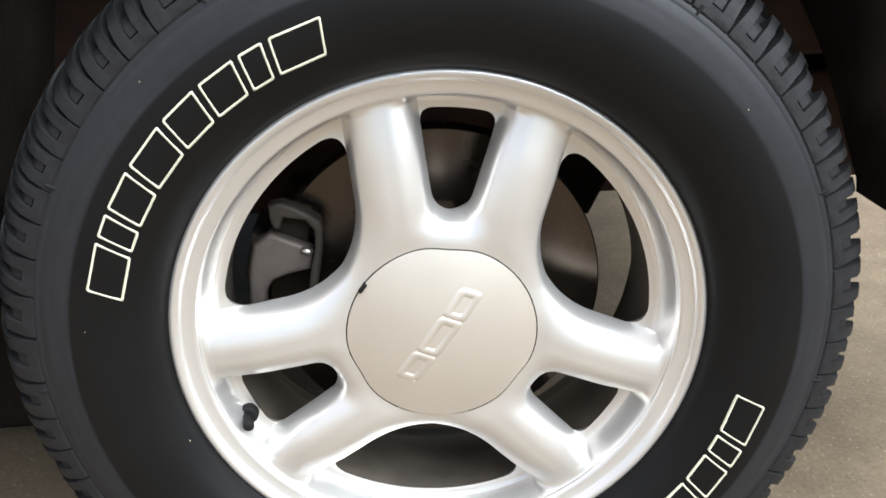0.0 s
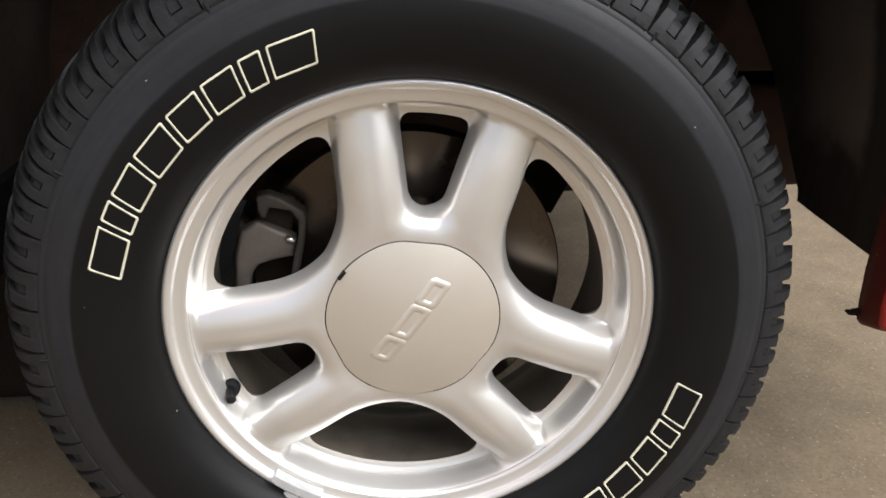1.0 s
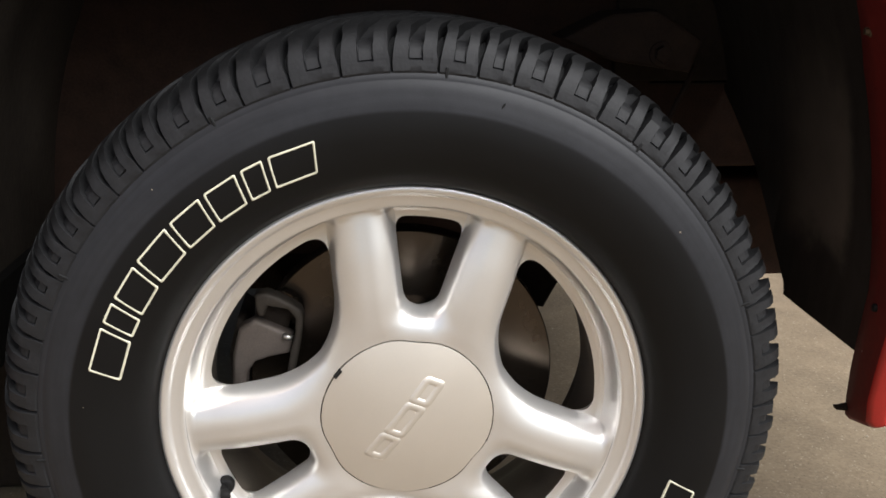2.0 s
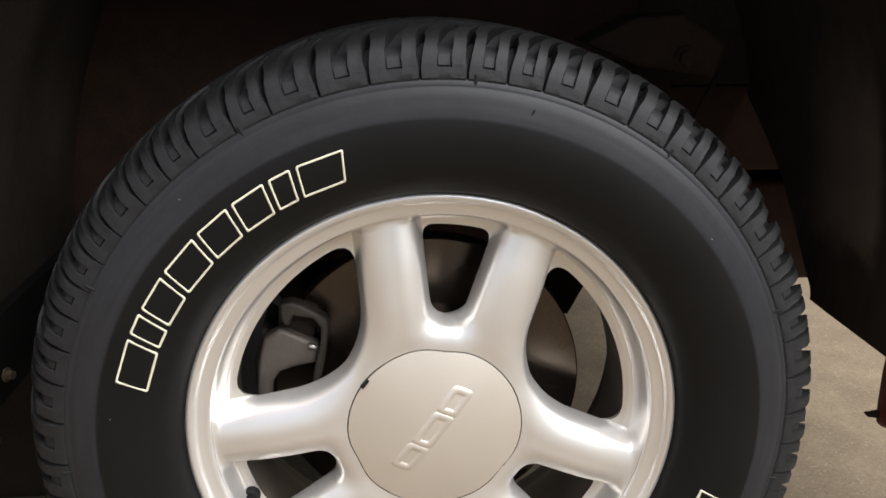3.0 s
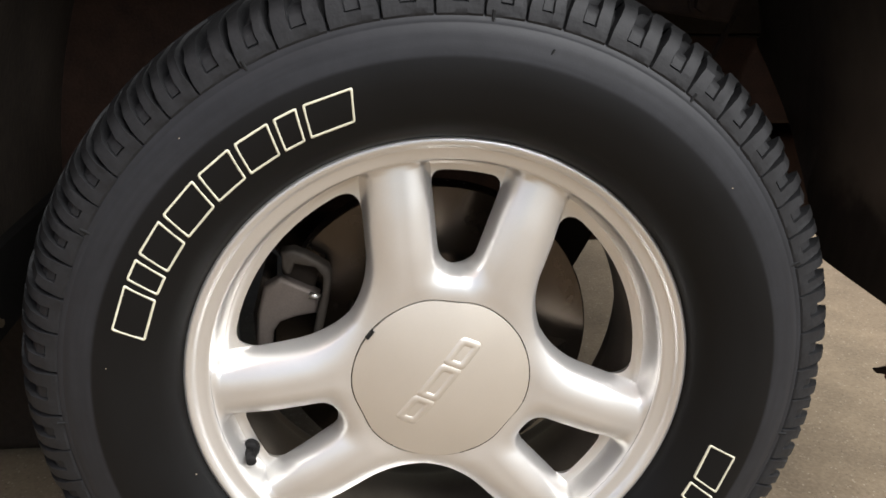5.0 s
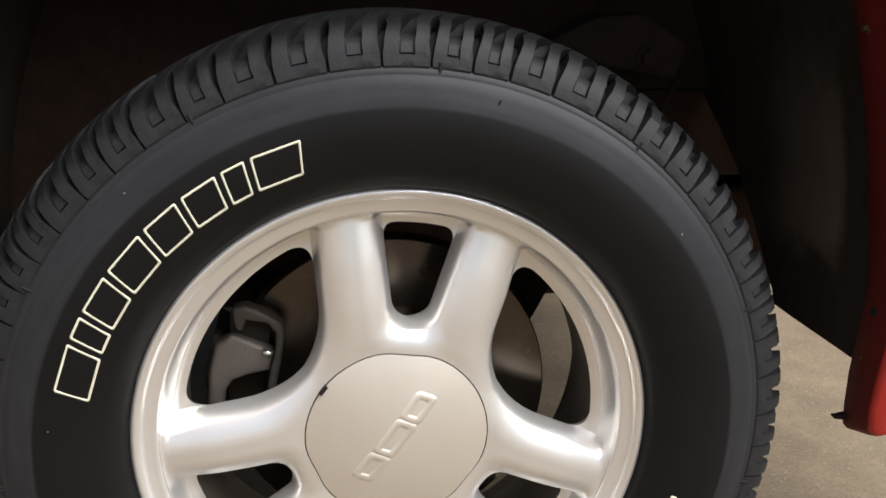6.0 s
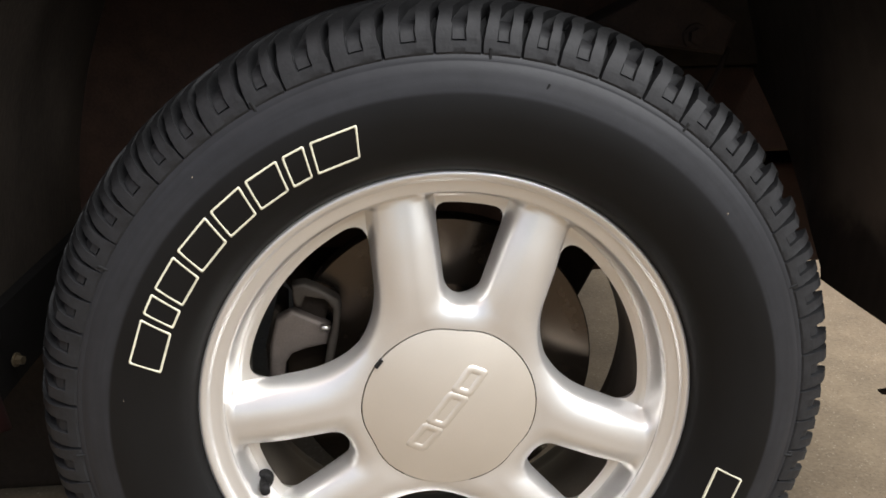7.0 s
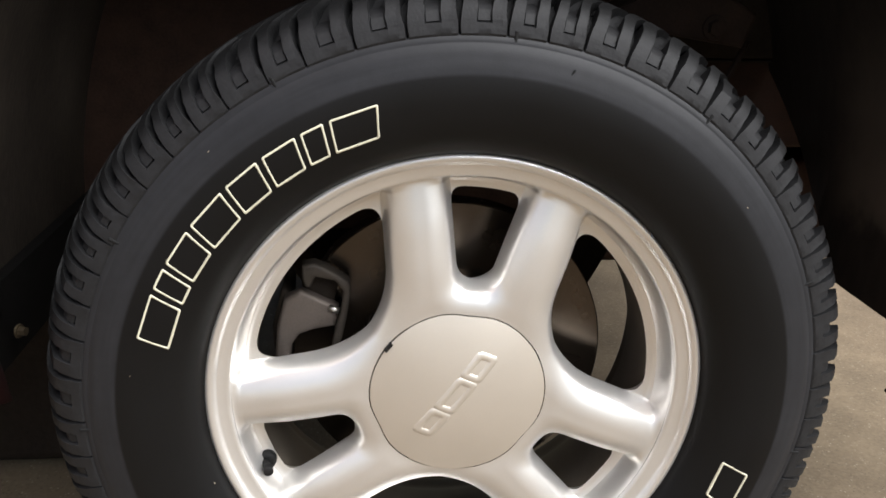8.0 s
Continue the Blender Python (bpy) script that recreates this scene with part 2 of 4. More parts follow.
def dust_patch(m):
    """Brown dust dried on in one patch with a rounded, ragged lower border."""
    nt = m.node_tree
    b = nt.nodes["Principled BSDF"]
    co = nt.nodes.new("ShaderNodeTexCoord")
    xyz = nt.nodes.new("ShaderNodeSeparateXYZ")
    nt.links.new(co.outputs["Object"], xyz.inputs["Vector"])
    rag = nt.nodes.new("ShaderNodeTexNoise")
    rag.inputs["Scale"].default_value, rag.inputs["Detail"].default_value = 38, 6
    nt.links.new(co.outputs["Object"], rag.inputs["Vector"])
    level = None
    for source, sway, marks in (("Y", 0.02, ((0.095, 0.0), (0.118, 1.0), (0.170, 0.75), (0.270, 0.0))), ("Z", 0.05, ((0.410, 0.0), (0.455, 1.0), (0.53, 0.75), (0.660, 0.0)))):
        move = nt.nodes.new("ShaderNodeMath")
        move.operation = "MULTIPLY_ADD"
        move.inputs[1].default_value = sway
        nt.links.new(rag.outputs["Fac"], move.inputs[0])
        nt.links.new(xyz.outputs[source], move.inputs[2])
        ramp = nt.nodes.new("ShaderNodeValToRGB")
        ramp.color_ramp.interpolation = "EASE"
        while len(ramp.color_ramp.elements) < 4:
            ramp.color_ramp.elements.new(0.5)
        for e, (at, v) in zip(ramp.color_ramp.elements, marks):
            e.position, e.color = at + sway * 0.5, (v, v, v, 1)
        nt.links.new(move.outputs["Value"], ramp.inputs["Fac"])
        if level:
            both = nt.nodes.new("ShaderNodeMath")
            both.operation = "MULTIPLY"
            nt.links.new(level, both.inputs[0])
            nt.links.new(ramp.outputs["Color"], both.inputs[1])
            level = both.outputs["Value"]
        else:
            level = ramp.outputs["Color"]
    dust = nt.nodes.new("ShaderNodeMix")
    dust.data_type = "RGBA"
    nt.links.new(level, dust.inputs["Factor"])
    nt.links.new(b.inputs["Base Color"].links[0].from_socket, dust.inputs["A"])
    dust.inputs["B"].default_value = (0.120, 0.096, 0.075, 1)
    nt.links.new(dust.outputs["Result"], b.inputs["Base Color"])


dust_patch(DUSTY_LINER)
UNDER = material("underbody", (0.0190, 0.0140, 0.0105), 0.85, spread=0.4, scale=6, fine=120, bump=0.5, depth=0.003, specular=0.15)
BLACK_TRIM = material("black_trim_plastic", (0.0055, 0.0050, 0.0047), 0.7, spread=0.3, scale=25, fine=200, bump=0.2, specular=0.10)
SCUFF = material("scuffed_plastic", (0.20, 0.19, 0.175), 0.8, spread=0.3, scale=150, fine=900, bump=0.1)
LEAD = material("wheel_weight_alloy", (0.46, 0.455, 0.45), 0.6, metal=0.3, spread=0.12, scale=120, fine=700, bump=0.2)
BOLT = material("zinc_bolt", (0.15, 0.115, 0.075), 0.40, metal=0.8, spread=0.3, scale=150)
CONCRETE = concrete_material()


# ---- mesh helpers ----
def part(name, data, mat, parent=None, label="", smooth=True, loc=(0, 0, 0)):
    """Links a bmesh, or (vertices, faces), as one mesh object, under parent where one is given."""
    me = bpy.data.meshes.new(name)
    if isinstance(data, bmesh.types.BMesh):
        bmesh.ops.recalc_face_normals(data, faces=data.faces)
        data.to_mesh(me)
        data.free()
    else:
        me.from_pydata([tuple(map(float, v)) for v in data[0]], [], [tuple(map(int, f)) for f in data[1]])
        me.validate()
        me.update()
    me.materials.append(mat)
    if smooth:
        me.polygons.foreach_set("use_smooth", [True] * len(me.polygons))
    ob = new(name, me)
    if parent:
        ob.parent = parent
    ob.location = loc
    if label:
        tagged(ob, label)
    return ob


def sharpen(ob, degrees=35):
    """Marks the hard edges of a smooth-shaded mesh."""
    bm = bmesh.new()
    bm.from_mesh(ob.data)
    for e in bm.edges:
        if len(e.link_faces) == 2 and e.calc_face_angle(0) > radians(degrees):
            e.smooth = False
    bm.to_mesh(ob.data)
    bm.free()
    return ob


def revolve(profile, n=192, close=False):
    """A surface turned round the y axis from (radius, y) pairs."""
    a = np.linspace(0, 2 * math.pi, n, endpoint=False)
    verts = [(r * math.cos(t), y, r * math.sin(t)) for r, y in profile for t in a]
    faces = []
    k = len(profile)
    for i in range(k if close else k - 1):
        j = (i + 1) % k
        faces += [(i * n + q, i * n + (q + 1) % n, j * n + (q + 1) % n, j * n + q) for q in range(n)]
    return verts, faces


def smooth_profile(pts, steps=4):
    """A Catmull-Rom curve through the pairs."""
    p = [np.array(q, float) for q in pts]
    p = [2 * p[0] - p[1]] + p + [2 * p[-1] - p[-2]]
    out = []
    for i in range(1, len(p) - 2):
        for s in range(steps):
            t = s / steps
            out.append(tuple(0.5 * (2 * p[i] + (p[i + 1] - p[i - 1]) * t + (2 * p[i - 1] - 5 * p[i] + 4 * p[i + 1] - p[i + 2]) * t * t
                                    + (3 * p[i] - p[i - 1] - 3 * p[i + 1] + p[i + 2]) * t ** 3)))
    out.append(tuple(p[-2]))
    return out


def box(size, centre=(0, 0, 0), bevel=0.0, segments=2):
    bm = bmesh.new()
    bmesh.ops.create_cube(bm, size=1)
    bmesh.ops.scale(bm, vec=size, verts=bm.verts)
    bmesh.ops.translate(bm, vec=centre, verts=bm.verts)
    if bevel:
        bmesh.ops.bevel(bm, geom=bm.edges[:], offset=bevel, segments=segments, profile=0.5, affect="EDGES")
    return bm


def plate(outline, y0, y1, bevel=0.002, segments=2):
    """A plate with the outline (x, z), from y0 (outer face) to y1, its edges rounded."""
    bm = bmesh.new()
    front = [bm.verts.new((x, y0, z)) for x, z in outline]
    back = [bm.verts.new((x, y1, z)) for x, z in outline]
    n = len(outline)
    bm.faces.new(front)
    bm.faces.new(back[::-1])
    for i in range(n):
        bm.faces.new((front[i], back[i], back[(i + 1) % n], front[(i + 1) % n]))
    bmesh.ops.recalc_face_normals(bm, faces=bm.faces)
    if bevel:
        rim_edges = [e for e in bm.edges if abs(e.verts[0].co.y - e.verts[1].co.y) < 1e-6]
        bmesh.ops.bevel(bm, geom=rim_edges, offset=bevel, segments=segments, profile=0.5, affect="EDGES")
    return bm


def tube(points, radius, n=14):
    """A round bar along the points."""
    pts = [Vector(p) for p in points]
    verts, faces = [], []
    for i, p in enumerate(pts):
        d = (pts[min(i + 1, len(pts) - 1)] - pts[max(i - 1, 0)]).normalized()
        side = d.cross(Vector((0.12, 0.31, 0.94))).normalized()
        up = side.cross(d)
        r = radius[i] if isinstance(radius, (list, tuple)) else radius
        verts += [p + r * (math.cos(a) * side + math.sin(a) * up) for a in np.linspace(0, 2 * math.pi, n, endpoint=False)]
    for i in range(len(pts) - 1):
        faces += [(i * n + k, i * n + (k + 1) % n, (i + 1) * n + (k + 1) % n, (i + 1) * n + k) for k in range(n)]
    faces += [tuple(range(n))[::-1], tuple(range((len(pts) - 1) * n, len(pts) * n))]
    return verts, faces


def bolt_mesh(radius, height):
    """A hexagon head on a washer, facing -y."""
    bm = bmesh.new()
    bmesh.ops.create_cone(bm, cap_ends=True, segments=28, radius1=radius * 1.45, radius2=radius * 1.38, depth=height * 0.25)
    head = bmesh.ops.create_cone(bm, cap_ends=True, segments=6, radius1=radius, radius2=radius * 0.93, depth=height)
    bmesh.ops.translate(bm, vec=(0, 0, height * 0.6), verts=head["verts"])
    bmesh.ops.rotate(bm, cent=(0, 0, 0), matrix=Matrix.Rotation(radians(90), 3, "X"), verts=bm.verts)
    return bm


# ---- ground ----
g = bmesh.new()
bmesh.ops.create_grid(g, x_segments=8, y_segments=8, size=400)
ground = part("ground", g, CONCRETE, smooth=False)
tagged(ground, "pale beige concrete driveway with fine pitting", "driveway", kind="structure")



def pebbles():
    """Scattered grains of sand and grit on the concrete."""
    verts, faces = [], []
    pick = random.Random(11)
    for _ in range(420):
        x, y = pick.uniform(-0.7, 1.2), pick.uniform(-0.5, 1.4)
        if abs(x) < 0.16 and -0.06 < y < 0.24:
            continue
        r = 0.0008 + 0.0017 * pick.random() ** 3
        b = len(verts)
        for dx, dy, dz in ((1, 0, 0.4), (0, 1, 0.5), (-1, 0, 0.4), (0, -1, 0.5), (0.1, 0.1, 1.2), (0, 0, -0.1)):
            verts.append((x + dx * r * pick.uniform(0.7, 1.3), y + dy * r * pick.uniform(0.7, 1.3), dz * r))
        faces += [tuple(b + q for q in f) for f in ((0, 1, 4), (1, 2, 4), (2, 3, 4), (3, 0, 4), (1, 0, 5), (2, 1, 5), (3, 2, 5), (0, 3, 5))]
    return verts, faces


GRIT = material("grit", (0.34, 0.28, 0.20), 0.85, spread=0.5, scale=8, fine=60)
tagged(part("loose_grit", pebbles(), GRIT, smooth=False), "pale loose sand grains scattered on the concrete", "grit", kind="stuff")

# ---- the wheel ----
AXLE = 0.33
HUB = (0, 0, AXLE)
PHI = 82.7          # direction of one narrow window, degrees from +x
wheel = tagged(new("wheel"), "silver six-spoke alloy wheel with black all-terrain tyre on concrete", "wheel")


def smax(a, b, k):
    h = np.maximum(k - np.abs(a - b), 0) / k
    return np.maximum(a, b) + h * h * k * 0.25


def window_fields(x, z):
    """Signed distances to the narrow and the wide windows: open to the rim, and closed."""
    r = np.hypot(x, z)
    th = np.degrees(np.arctan2(z, x))
    d1 = np.radians((th - PHI + 60) % 120 - 60)
    d2 = np.radians((th - PHI) % 120 - 60)
    u, v = r * np.cos(d1), np.abs(r * np.sin(d1))
    narrow = smax((v - 0.0158 - 0.228 * (u - 0.108)) / 1.026, 0.0955 - u, 0.014)
    u, v = r * np.cos(d2), np.abs(r * np.sin(d2))
    wide = smax((v - 0.0415 - 1.13 * (u - 0.1064)) / 1.509, 0.0922 - u, 0.022)
    return narrow, wide, np.minimum(smax(narrow, r - 0.1725, 0.011), smax(wide, r - 0.1725, 0.021))


SPOKE = np.array(smooth_profile([(0.05, 0.0070), (0.0745, 0.0066), (0.090, 0.0052), (0.115, 0.0046), (0.145, 0.0066), (0.170, 0.0105), (0.182, 0.0126), (0.1865, 0.0128), (0.188, 0.0112)], 12))
LEDGE = np.array(smooth_profile([(0.05, 0.026), (0.095, 0.030), (0.150, 0.035), (0.1725, 0.0375), (0.1800, 0.0355), (0.1818, 0.0325), (0.1866, 0.0140), (0.188, 0.0108)], 8))


def shoulder(d, crown, edge, share):
    """Rises from 0 at a window's edge to 1: a steep rounded side, then a gently crowned top."""
    c, e = np.clip(d / crown, 0, 1), np.clip(d / edge, 0, 1)
    return share * (1 - (1 - c) ** 2) + (1 - share) * (1 - (1 - e) ** 2.2)


def face_height(x, z):
    r = np.hypot(x, z)
    narrow, wide, hole = window_fields(x, z)
    edge = 0.0068 + 0.0040 * np.clip((r - 0.145) / 0.03, 0, 1)
    w = shoulder(narrow, 0.0240, edge, 0.50) * shoulder(wide, 0.0280, edge, 0.48)
    top, low = np.interp(r, SPOKE[:, 0], SPOKE[:, 1]), np.interp(r, LEDGE[:, 0], LEDGE[:, 1])
    return low + (top - low) * w


def cap_radius(th):
    """The centre cap's edge, slightly flattened towards the narrow windows."""
    d = (np.degrees(th) - PHI + 60) % 120 - 60
    return 0.0743 - 0.0028 * np.exp(-(d / 13.0) ** 2)


def build_face():
    na, nr = 900, 130
    th = np.linspace(0, 2 * math.pi, na, endpoint=False)
    t = np.linspace(0, 1, nr)
    inner = cap_radius(th) + 0.0006
    r = inner[None, :] + (0.188 - inner[None, :]) * t[:, None]
    x, z = r * np.cos(th), r * np.sin(th)
    hole = window_fields(x, z)[2]
    quads = np.array([(i * na + q, i * na + (q + 1) % na, (i + 1) * na + (q + 1) % na, (i + 1) * na + q) for i in range(nr - 1) for q in range(na)])
    x, z, hole = x.ravel(), z.ravel(), hole.ravel()
    keep = (hole[quads] > 0).any(1)
    quads = quads[keep]
    inside = hole <= 0
    for _ in range(6):      # pull the corners that lie in a window back to its edge
        f = window_fields(x, z)[2]
        e = 1e-5
        gx = (window_fields(x + e, z)[2] - f) / e
        gz = (window_fields(x, z + e)[2] - f) / e
        g2 = np.maximum(gx * gx + gz * gz, 0.05)
        x = np.where(inside, x - f * gx / g2, x)
        z = np.where(inside, z - f * gz / g2, z)
    y = face_height(x, z)
    used = np.unique(quads)
    index = np.full(len(x), -1)
    index[used] = np.arange(len(used))
    verts = np.stack([x, y, z], 1)[used]
    quads = index[quads]
    edges = {}
    for f in quads.tolist():
        for i in range(4):
            k = (f[i], f[(i + 1) % 4])
            edges[k] = edges.get(k, 0) + 1
    rr = np.hypot(verts[:, 0], verts[:, 2])
    loop = [k for k in edges if (k[1], k[0]) not in edges and k[0] != k[1] and 0.078 < rr[k[0]] < 0.1875]
    near = sorted({v for k in loop for v in k})
    verts = verts.tolist()
    back = {}
    for v in near:          # the windows' walls, widening inwards
        px, py, pz = verts[v]
        f, e = window_fields(px, pz)[2], 1e-5
        gx, gz = (window_fields(px + e, pz)[2] - f) / e, (window_fields(px, pz + e)[2] - f) / e
        back[v] = len(verts)
        verts.append([px + 0.006 * gx, max(py + 0.008, 0.046), pz + 0.006 * gz])
    faces = quads.tolist() + [[b, a, back[a], back[b]] for a, b in loop]
    return verts, faces


face = part("spoked_face", build_face(), SILVER, wheel, "champagne silver painted cast alloy spokes", loc=HUB)
sharpen(face, 42)
lip = [(0.188, 0.0105), (0.1886, 0.0085), (0.1898, 0.0074), (0.1915, 0.0070), (0.1978, 0.0058), (0.1990, 0.0050), (0.1996, 0.0036), (0.2006, 0.0018),
       (0.2024, 0.0004), (0.2044, -0.0002), (0.2064, 0.0004), (0.2078, 0.0020), (0.2084, 0.0042), (0.2085, 0.0075), (0.2075, 0.0120), (0.2030, 0.0160)]
rim = part("rim_lip", revolve(lip, 288), SILVER, wheel, "rounded silver rim flange with a stepped edge", loc=HUB)
barrel = [(0.1845, 0.033), (0.1800, 0.045), (0.1765, 0.060), (0.1750, 0.085), (0.1765, 0.105), (0.1820, 0.125), (0.1890, 0.140), (0.1920, 0.158), (0.1965, 0.166), (0.2065, 0.170)]
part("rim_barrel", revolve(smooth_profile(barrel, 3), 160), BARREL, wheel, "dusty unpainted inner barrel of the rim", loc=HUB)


def cap_y(r):
    return 0.0064 - 0.0100 * (1 - (r / 0.0743) ** 2)


def build_cap():
    n, rings = 240, 30
    th = np.linspace(0, 2 * math.pi, n, endpoint=False)
    edge = cap_radius(th)
    verts, faces = [(0, cap_y(0), 0)], []
    for i in range(1, rings + 1):
        s = i / rings
        for q in range(n):
            r = s * (edge[q] - 0.0004)
            verts.append((r * math.cos(th[q]), cap_y(r), r * math.sin(th[q])))
    for q in range(n):
        verts.append(((edge[q] - 0.0004) * math.cos(th[q]), 0.016, (edge[q] - 0.0004) * math.sin(th[q])))
    faces += [(0, 1 + q, 1 + (q + 1) % n) for q in range(n)]
    for i in range(rings):
        a, b = 1 + i * n, 1 + (i + 1) * n
        faces += [(a + q, b + q, b + (q + 1) % n, a + (q + 1) % n) for q in range(n)]
    return verts, faces


cap = part("centre_cap", build_cap(), CAP, wheel, "domed silver centre cap with an embossed emblem", loc=HUB)
sharpen(cap, 40)


def rounded_rect(length, width, radius, skew=0.0, n=5):
    pts = []
    for cx, cy, a0 in ((1, 1, 0), (-1, 1, 90), (-1, -1, 180), (1, -1, 270)):
        for k in range(n):
            a = radians(a0 + 90 * k / (n - 1))
            x, y = cx * (length / 2 - radius) + radius * math.cos(a), cy * (width / 2 - radius) + radius * math.sin(a)
            pts.append((x + skew * y, y))
    return pts


def ring_between(outer, inner, rise, to_world, slope=0.0006):
    """A raised band between two outlines with as many points; to_world places (a, b, height)."""
    n = len(outer)
    verts = []
    for pts, grow, h in ((outer, 1, 0.0), (outer, 0, rise), (inner, 0, rise), (inner, -1, 0.0)):
        cx, cy = sum(p[0] for p in pts) / n, sum(p[1] for p in pts) / n
        for x, y in pts:
            d = math.hypot(x - cx, y - cy) or 1
            k = grow * slope / d
            verts.append(to_world(x + (x - cx) * k, y + (y - cy) * k, h))
    faces = []
    for i in range(3):
        faces += [(i * n + q, i * n + (q + 1) % n, (i + 1) * n + (q + 1) % n, (i + 1) * n + q) for q in range(n)]
    return verts, faces


def emblem_place(along):
    ax, az = 0.606, 0.795

    def place(a, b, h):
        x, z = -0.003 + (along + a) * ax - b * az, 0.003 + (along + a) * az + b * ax
        return (x, cap_y(math.hypot(x, z)) - h, z)
    return place


for along, length in ((0.0315, 0.0265), (0.0, 0.0350), (-0.0320, 0.0275)):
    o = rounded_rect(length, 0.0172, 0.0042, -0.25)
    i = rounded_rect(length - 0.0095, 0.0077, 0.0014, -0.25)
    part("emblem_block", ring_between(o, i, 0.0008, emblem_place(along), 0.0011), CAP, cap, loc=(0, 0, 0))
notch = plate([(-0.0042, -0.0014), (0.0042, -0.0014), (0.0042, 0.0014), (-0.0042, 0.0014)], -0.0012, 0.003, 0.0)
notch = part("pry_slot", notch, BLACK_RUBBER, cap, "small dark slot for prying the cap off", smooth=False)
notch.matrix_basis = pose(-0.0585, 0.0054, 0.0447, 0, -52, 0)

# valve: rubber base and stem in the ledge outside a narrow window
va = radians(PHI + 120)
vx, vz = math.cos(va), math.sin(va)
valve = part("valve_base", revolve([(0.0001, 0.0), (0.0070, 0.0), (0.0086, 0.0015), (0.0090, 0.004), (0.0090, 0.012)], 28), BLACK_RUBBER, wheel, "black rubber tyre valve")
valve.matrix_basis = pose(vx * 0.1785 - 0.0005, 0.0300, AXLE + vz * 0.1785 - 0.0085, 0, 0, 0)
stem = part("stem", tube([(0, 0.002, 0), (0.001, -0.004, 0.0003), (0.002, -0.007, 0.0006), (0.0023, -0.008, 0.0007), (0.0026, -0.009, 0.0008), (0.0038, -0.0160, 0.001), (0.0039, -0.0168, 0.001)],
                         [0.0046, 0.0042, 0.0038, 0.0038, 0.0045, 0.0045, 0.0036]), BLACK_RUBBER, valve)


def wheel_weight():
    """A clip-on balance weight: a curved bar on the flange with a clip over the edge."""
    def bar(a0, a1, r0, r1, y0, y1, n):
        verts, faces = [], []
        for k in range(n + 1):
            a = radians(a0 + (a1 - a0) * k / n)
            end = 0.0012 if k in (0, n) else 0.0
            for r, y in ((r0, y1), (r0 + 0.001 + end, y0 + end), (r1 - 0.001 - end, y0 + end), (r1, y1)):
                verts.append((r * math.cos(a), y, r * math.sin(a)))
        for k in range(n):
            faces += [(k * 4 + q, k * 4 + q + 1, k * 4 + q + 5, k * 4 + q + 4) for q in range(3)]
        faces += [(3, 2, 1, 0), tuple(n * 4 + q for q in range(4))]
        return verts, faces
    w = part("balance_weight", bar(-130.5, -116.2, 0.1935, 0.2035, -0.0045, 0.006, 10), LEAD, wheel, "pale grey clip-on balance weight", smooth=False, loc=HUB)
    part("clip", bar(-125.6, -121.0, 0.2030, 0.2105, -0.0035, 0.006, 4), LEAD, w, smooth=False)


wheel_weight()

# tyre carcass
SIDE_R = (0.200, 0.2055, 0.209, 0.213, 0.222, 0.235, 0.250, 0.262, 0.274, 0.285, 0.2945, 0.300)
SIDE_Y = (0.020, 0.0060, -0.001, -0.008, -0.0168, -0.0230, -0.0263, -0.0268, -0.0253, -0.0224, -0.0188, -0.0165)


def side_y(r):
    return float(np.interp(r, SIDE_R, SIDE_Y))


outer_side = smooth_profile(list(zip(SIDE_R[:10], SIDE_Y[:10])), 5)[:-1]
outer_side += [(0.285, -0.0224), (0.2915, -0.0200), (0.2920, -0.0195), (0.2925, -0.0195), (0.2962, -0.0181), (0.2972, -0.0170)]
crown = smooth_profile([(0.2972, -0.0170), (0.2990, -0.0135), (0.305, -0.0085), (0.3130, -0.0015), (0.3185, 0.008), (0.3212, 0.019), (0.3222, 0.035), (0.3225, 0.085), (0.3235, 0.130), (0.320, 0.158),
                        (0.300, 0.182), (0.270, 0.192), (0.235, 0.188), (0.208, 0.170)], 4)
tyre = part("tyre", revolve(outer_side, 288), SIDEWALL, wheel, "black rubber all-terrain tyre with outlined cream sidewall marks", loc=HUB)

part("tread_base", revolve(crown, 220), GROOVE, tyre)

# outlined sidewall marks: plain slanted frames along two arcs
MARK_WIDTH = (9.0, 4.2, 7.0, 8.0, 6.9, 6.6, 4.2, 8.6)


def sidewall_place(start):
    def place(a, b, h):
        r = 0.2462 + b
        ang = radians(start - a)
        return (r * math.cos(ang), side_y(r) - h, r * math.sin(ang))
    return place


def mark(width, start):
    """A slanted outline; widths in degrees round the wheel, heights in metres."""
    k = 0.2462 * math.pi / 180
    o = rounded_rect(width * k, 0.0245, 0.0016, 0.22, 4)
    i = rounded_rect(width * k - 0.0029, 0.0216, 0.0009, 0.22, 4)
    to = sidewall_place(start - width / 2)
    return ring_between(o, i, 0.0009, lambda a, b, h: to(a / k, b, h), 0.0002)


for start in (164.6, -14.2):
    a = start
    for w in MARK_WIDTH:
        part("outlined_mark", mark(w * 0.94, a - w * 0.03), CREAM, tyre)
        a -= w + 0.66

# tread: shoulder blocks with a recessed slot
ENVELOPE = smooth_profile([(0.2965, -0.0188), (0.304, -0.0172), (0.313, -0.0140), (0.3215, -0.0083), (0.3280, 0.001), (0.3322, 0.0125), (0.3342, 0.024), (0.3346, 0.040)], 8)
ENV = np.array(ENVELOPE)
ENV_S = np.concatenate([[0], np.cumsum(np.hypot(*np.diff(ENV, axis=0).T))])
ENV_S /= ENV_S[-1]


